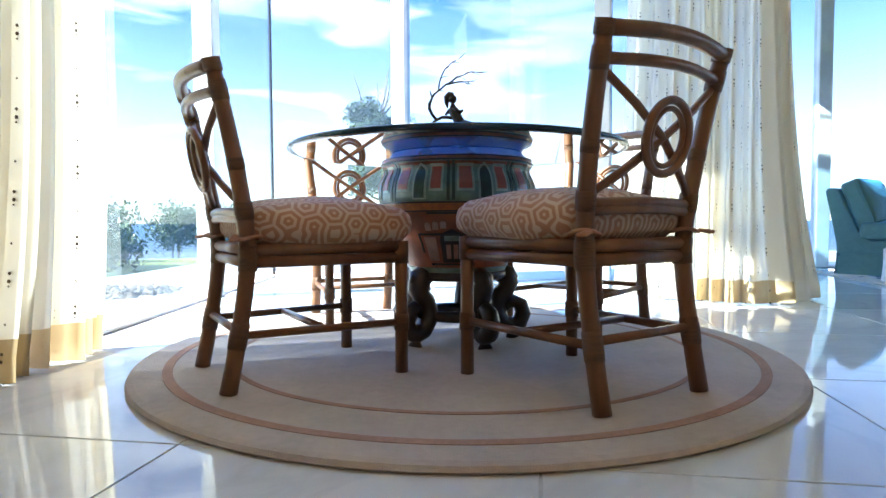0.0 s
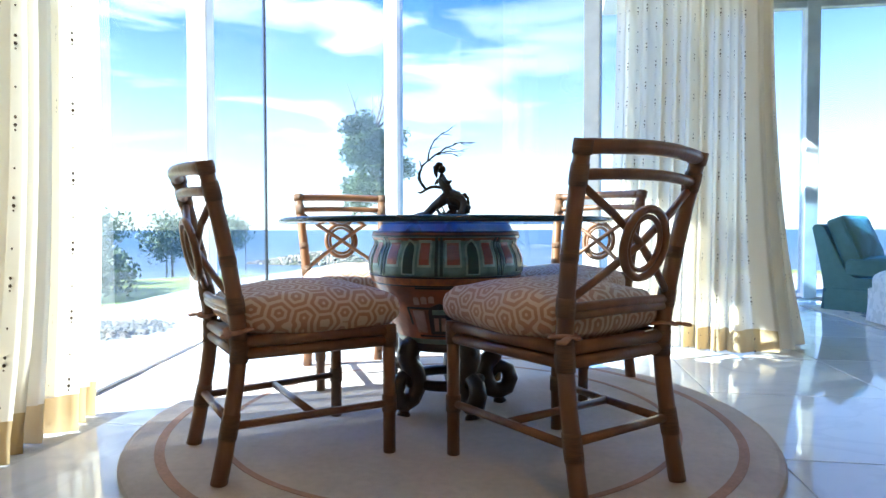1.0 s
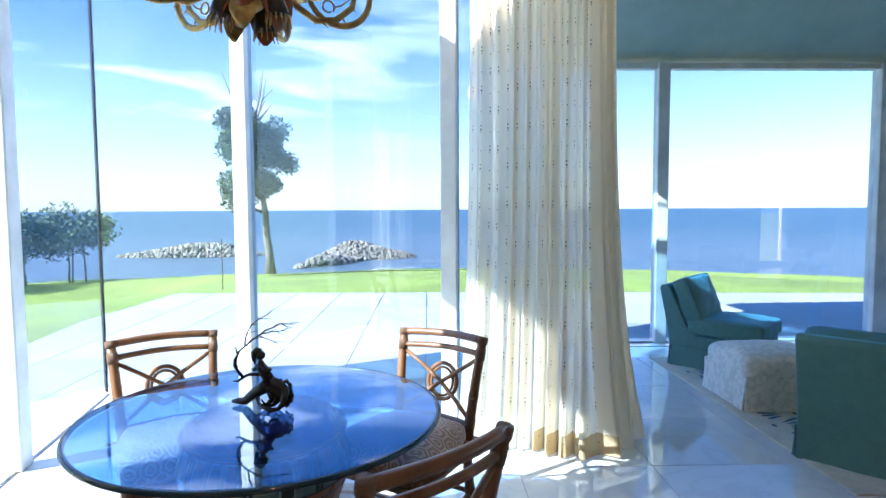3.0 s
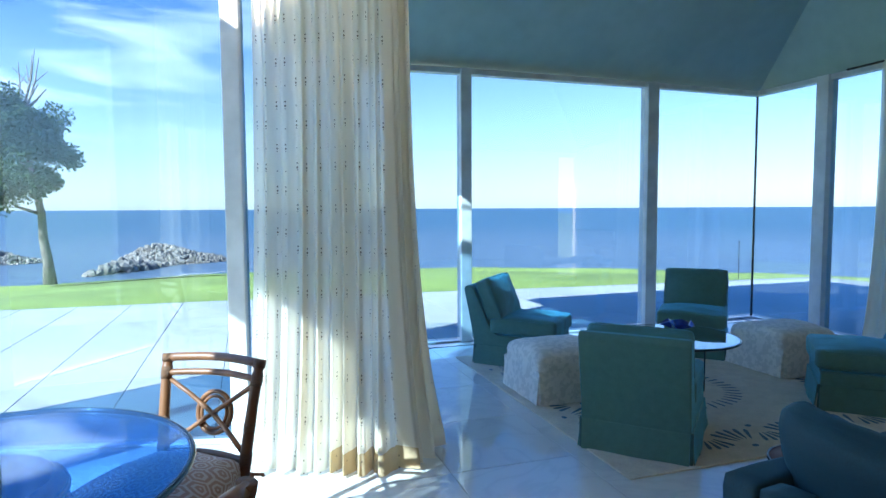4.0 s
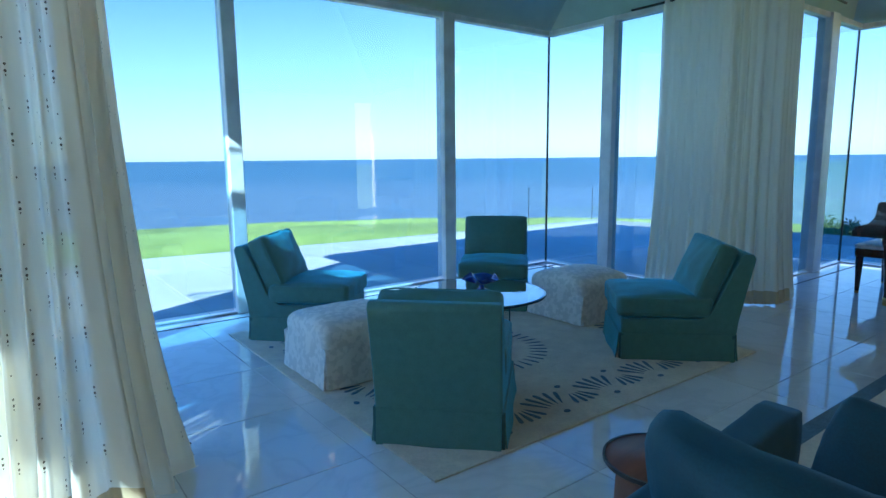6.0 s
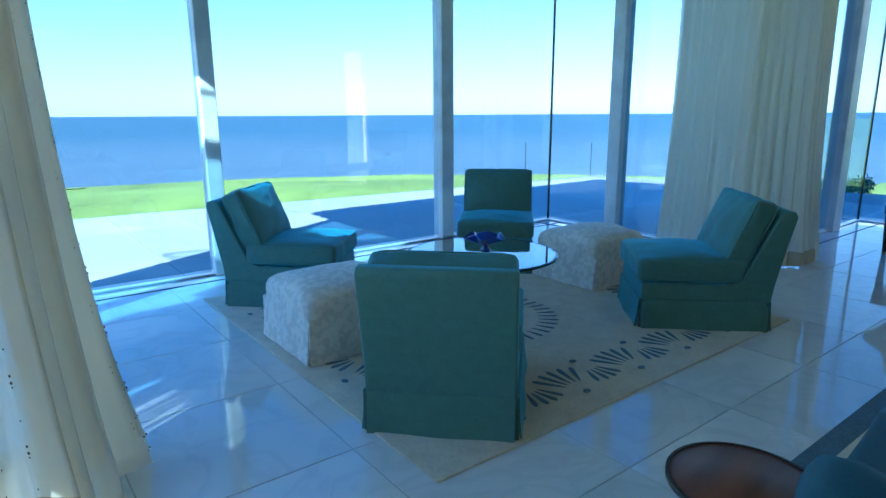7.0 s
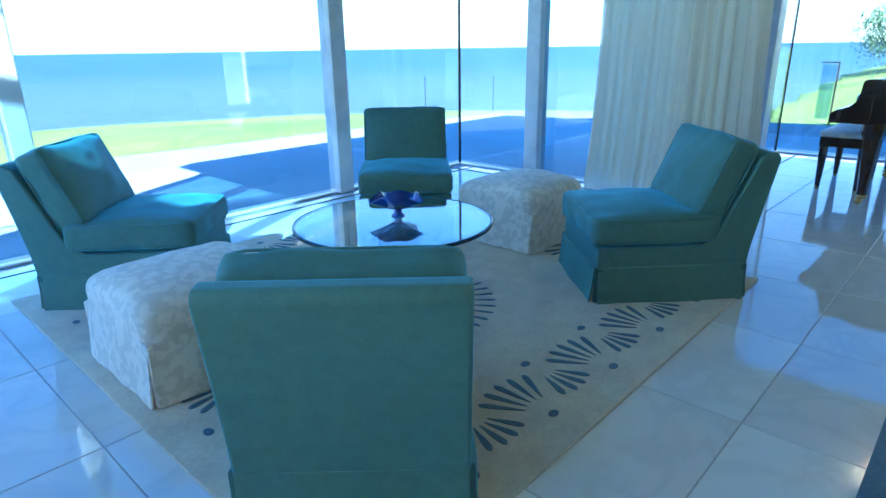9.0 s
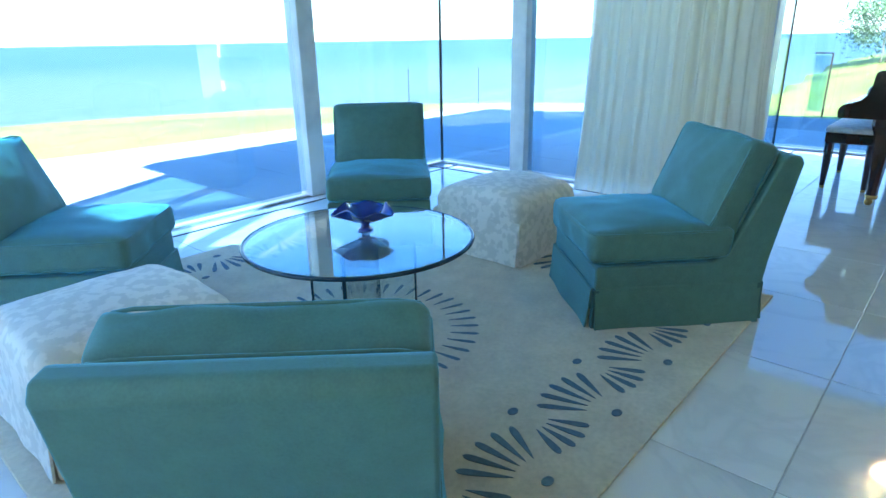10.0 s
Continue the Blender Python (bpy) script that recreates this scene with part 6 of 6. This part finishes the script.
def rock_pile(label, x, y, length, width, height, turn, seed, count, base=-2.25, size=(0.14, 0.34), name="rock_pile", group="stone breakwaters", mat=None):
    rnd = random.Random(seed)
    ico = bmesh.new()
    bmesh.ops.create_icosphere(ico, subdivisions=1, radius=1.0)
    base_v, base_f = [v.co.copy() for v in ico.verts], [[v.index for v in f.verts] for f in ico.faces]
    ico.free()
    verts, faces = [], []
    for i in range(count):
        for _ in range(50):
            u, v = rnd.uniform(-1, 1), rnd.uniform(-1, 1)
            if u * u + v * v < 1:
                break
        h = height * max(0.0, 1 - (u * u + v * v) ** 1.25) * (0.8 + 0.3 * math.sin(3 * u + seed))
        s = rnd.uniform(*size)
        c = Vector((u * length / 2, v * width / 2, base + h * rnd.uniform(0.75, 1.0)))
        c.x, c.y = x + c.x * math.cos(turn) - c.y * math.sin(turn), y + c.x * math.sin(turn) + c.y * math.cos(turn)
        rot = Euler((rnd.uniform(0, 6), rnd.uniform(0, 6), rnd.uniform(0, 6))).to_matrix()
        sc = Vector((s * rnd.uniform(0.8, 1.5), s, s * rnd.uniform(0.5, 0.9)))
        b = len(verts)
        for q in base_v:
            p = Vector((q.x * sc.x, q.y * sc.y, q.z * sc.z)) * (1 + 0.25 * noise.noise(q * 1.7 + Vector((i, 0, 0))))
            verts.append(rot @ p + c)
        faces += [[b + k for k in f] for f in base_f]
    me = bpy.data.meshes.new(name)
    me.from_pydata(verts, [], faces)
    me.materials.append(mat or ROCK)
    tagged(new(name, me), label, "rocks", group, "stuff")


rock_pile("pale limestone boulders heaped as a breakwater in the lake", 1.2, 45.5, 7.2, 4.5, 1.3, 0.05, 3, 1500, size=(0.08, 0.21))
rock_pile("long low breakwater of pale boulders in the lake", -12.6, 50.0, 11.5, 4.0, 1.0, -0.05, 7, 1400, size=(0.08, 0.21))
rock_pile("thin row of boulders joining the breakwater to the shore", -1.2, 40.5, 7.0, 1.6, 0.55, 0.9, 9, 130)
rock_pile("low bed of brown gravel on the terrace beside the bay", -2.45, 4.15, 0.9, 1.0, 0.05, 0.3, 11, 420, -0.055, (0.015, 0.04), "gravel_bed", "", GRAVEL)

railing = thing("glass_railing", "frameless glass railing with slim dark posts on the lawn", "railing")
for p, q in (((14.75, 2.75), (14.82, 3.02)),):
    z = ground_height(*p)
    part("post", tube([(p[0], p[1], z), (p[0], p[1], z + 1.05)], 0.016, 8), RAIL, railing)
    a, b = Vector(p), Vector(q)
    mid = (a + b) / 2
    pane = part("pane", box((0, 0, z + 0.55), ((b - a).length - 0.06, 0.012, 0.92), Matrix.Translation((mid.x, mid.y, 0)) @ Matrix.Rotation(way(p, q), 4, "Z")), PANE, railing)
    pane.visible_shadow = False
    part("top_rail", tube([(p[0], p[1], z + 1.05), (q[0], q[1], z + 1.05)], 0.012, 8), RAIL, railing)
for x, y in ((16.3, 10.6), (15.0, 11.9), (-4.4, 12.2), (-2.4, 13.0)):
    z = ground_height(x, y)
    m = thing("path_lamp", "slim dark path lamp post standing on the lawn", "lamp", "path lamps", pose(x, y, z))
    part("pole", tube([(0, 0, -0.05), (0, 0, 1.0)], 0.009, 8), RAIL, m)
    part("cap", lathe([(0.012, 1.0), (0.02, 1.01), (0.018, 1.04), (0.006, 1.05)], 16), RAIL, m, "", True)

# ---------------- floor tiles and terrace slabs ----------------
TILE = 0.732


def tile_mesh(name, sx, sy, thick, gap, bevel, mat):
    bm = box((0, 0, -thick / 2), (sx - gap, sy - gap, thick), None, bevel, 1)
    me = bpy.data.meshes.new(name)
    bm.to_mesh(me)
    bm.free()
    me.materials.append(mat)
    return me


grout_bed = part("grout_bed", prism([(x, y) for x, y in inner][::-1], -0.0038, -0.0025), GROUT, floor)
tile_me = tile_mesh("tile", TILE, TILE, 0.012, 0.005, 0.0012, MARBLE)
rnd = random.Random(2)
for i in range(-14, 12):
    for j in range(-9, 8):
        c = Vector((4.01, 2.17)) + GU * TILE * (i + 0.5) + GV * TILE * (j + 0.5)
        corners = [c + GU * TILE * a + GV * TILE * b for a in (-0.5, 0.5) for b in (-0.5, 0.5)]
        if not inside(c, inner) or c.y < -2.2:
            continue
        if all(inside(p, inner) for p in corners):
            shared("tile", tile_me, floor, Matrix.Translation((c.x, c.y, rnd.uniform(-0.0003, 0.0))) @ Matrix.Rotation(GRID, 4, "Z"))
        else:
            # a cut tile at the edge of the room
            bm = bmesh.new()
            add_box(bm, (0, 0, -0.006), (TILE - 0.005, TILE - 0.005, 0.012), Matrix.Translation((c.x, c.y, -0.0002)) @ Matrix.Rotation(GRID, 4, "Z"))
            for k in range(len(inner)):
                a, b = Vector(inner[k - 1]), Vector(inner[k])
                d = (b - a)
                nrm = Vector((-d.y, d.x)).normalized()
                near = any(abs((p - a).dot(nrm)) < 1.1 and -0.4 < (p - a).dot(d) / d.length_squared < 1.4 for p in [c])
                t = (c - a).dot(d) / d.length_squared
                if near and -0.05 < t < 1.05 and bm.verts:
                    s = -1 if inside(c - nrm * 0.001 * 0 + (-nrm) * 0.0, inner) else 1
                    bmesh.ops.bisect_plane(bm, geom=list(bm.verts) + list(bm.edges) + list(bm.faces), plane_co=(a.x, a.y, 0), plane_no=(nrm.x, nrm.y, 0),
                                           clear_outer=(c - a).dot(nrm) < 0, clear_inner=(c - a).dot(nrm) > 0)
            if bm.verts:
                part("tile", bm, MARBLE, floor)
            else:
                bm.free()


def clip(poly, edge_a, edge_b):
    """Keep the part of poly to the right of the line from edge_a to edge_b."""
    out, d = [], edge_b - edge_a
    side = [d.x * (p.y - edge_a.y) - d.y * (p.x - edge_a.x) for p in poly]
    for k in range(len(poly)):
        p, q, sp, sq = poly[k - 1], poly[k], side[k - 1], side[k]
        if (sp <= 0) != (sq <= 0):
            out.append(p.lerp(q, sp / (sp - sq)))
        if sq <= 0:
            out.append(q)
    return out


SW, SL = 0.733, 2.93
slab_me = tile_mesh("slab", SW, SL, 0.03, 0.006, 0.002, TERRACE)
tp = [Vector(p) for p in terrace_pts]
for i in range(-12, 16):
    for j in range(-3, 4):
        c = Vector((0.28, 6.08)) + GU * SW * (i + 0.5) + GV * SL * (j + 0.5)
        poly = [c + GU * SW * a * 0.4918 + GV * SL * b * 0.498 for a, b in ((-1, -1), (1, -1), (1, 1), (-1, 1))]
        whole = all(inside(p, terrace_pts) for p in poly)
        if all(inside(p, inner) for p in poly):
            continue
        if whole:
            shared("slab", slab_me, terrace, Matrix.Translation((c.x, c.y, -0.032)) @ Matrix.Rotation(GRID, 4, "Z"))
            continue
        for k in range(len(tp)):
            if poly:
                poly = clip(poly, tp[k - 1], tp[k])
        if len(poly) > 2:
            part("slab", prism([(p.x, p.y) for p in poly], -0.062, -0.032), TERRACE, terrace)
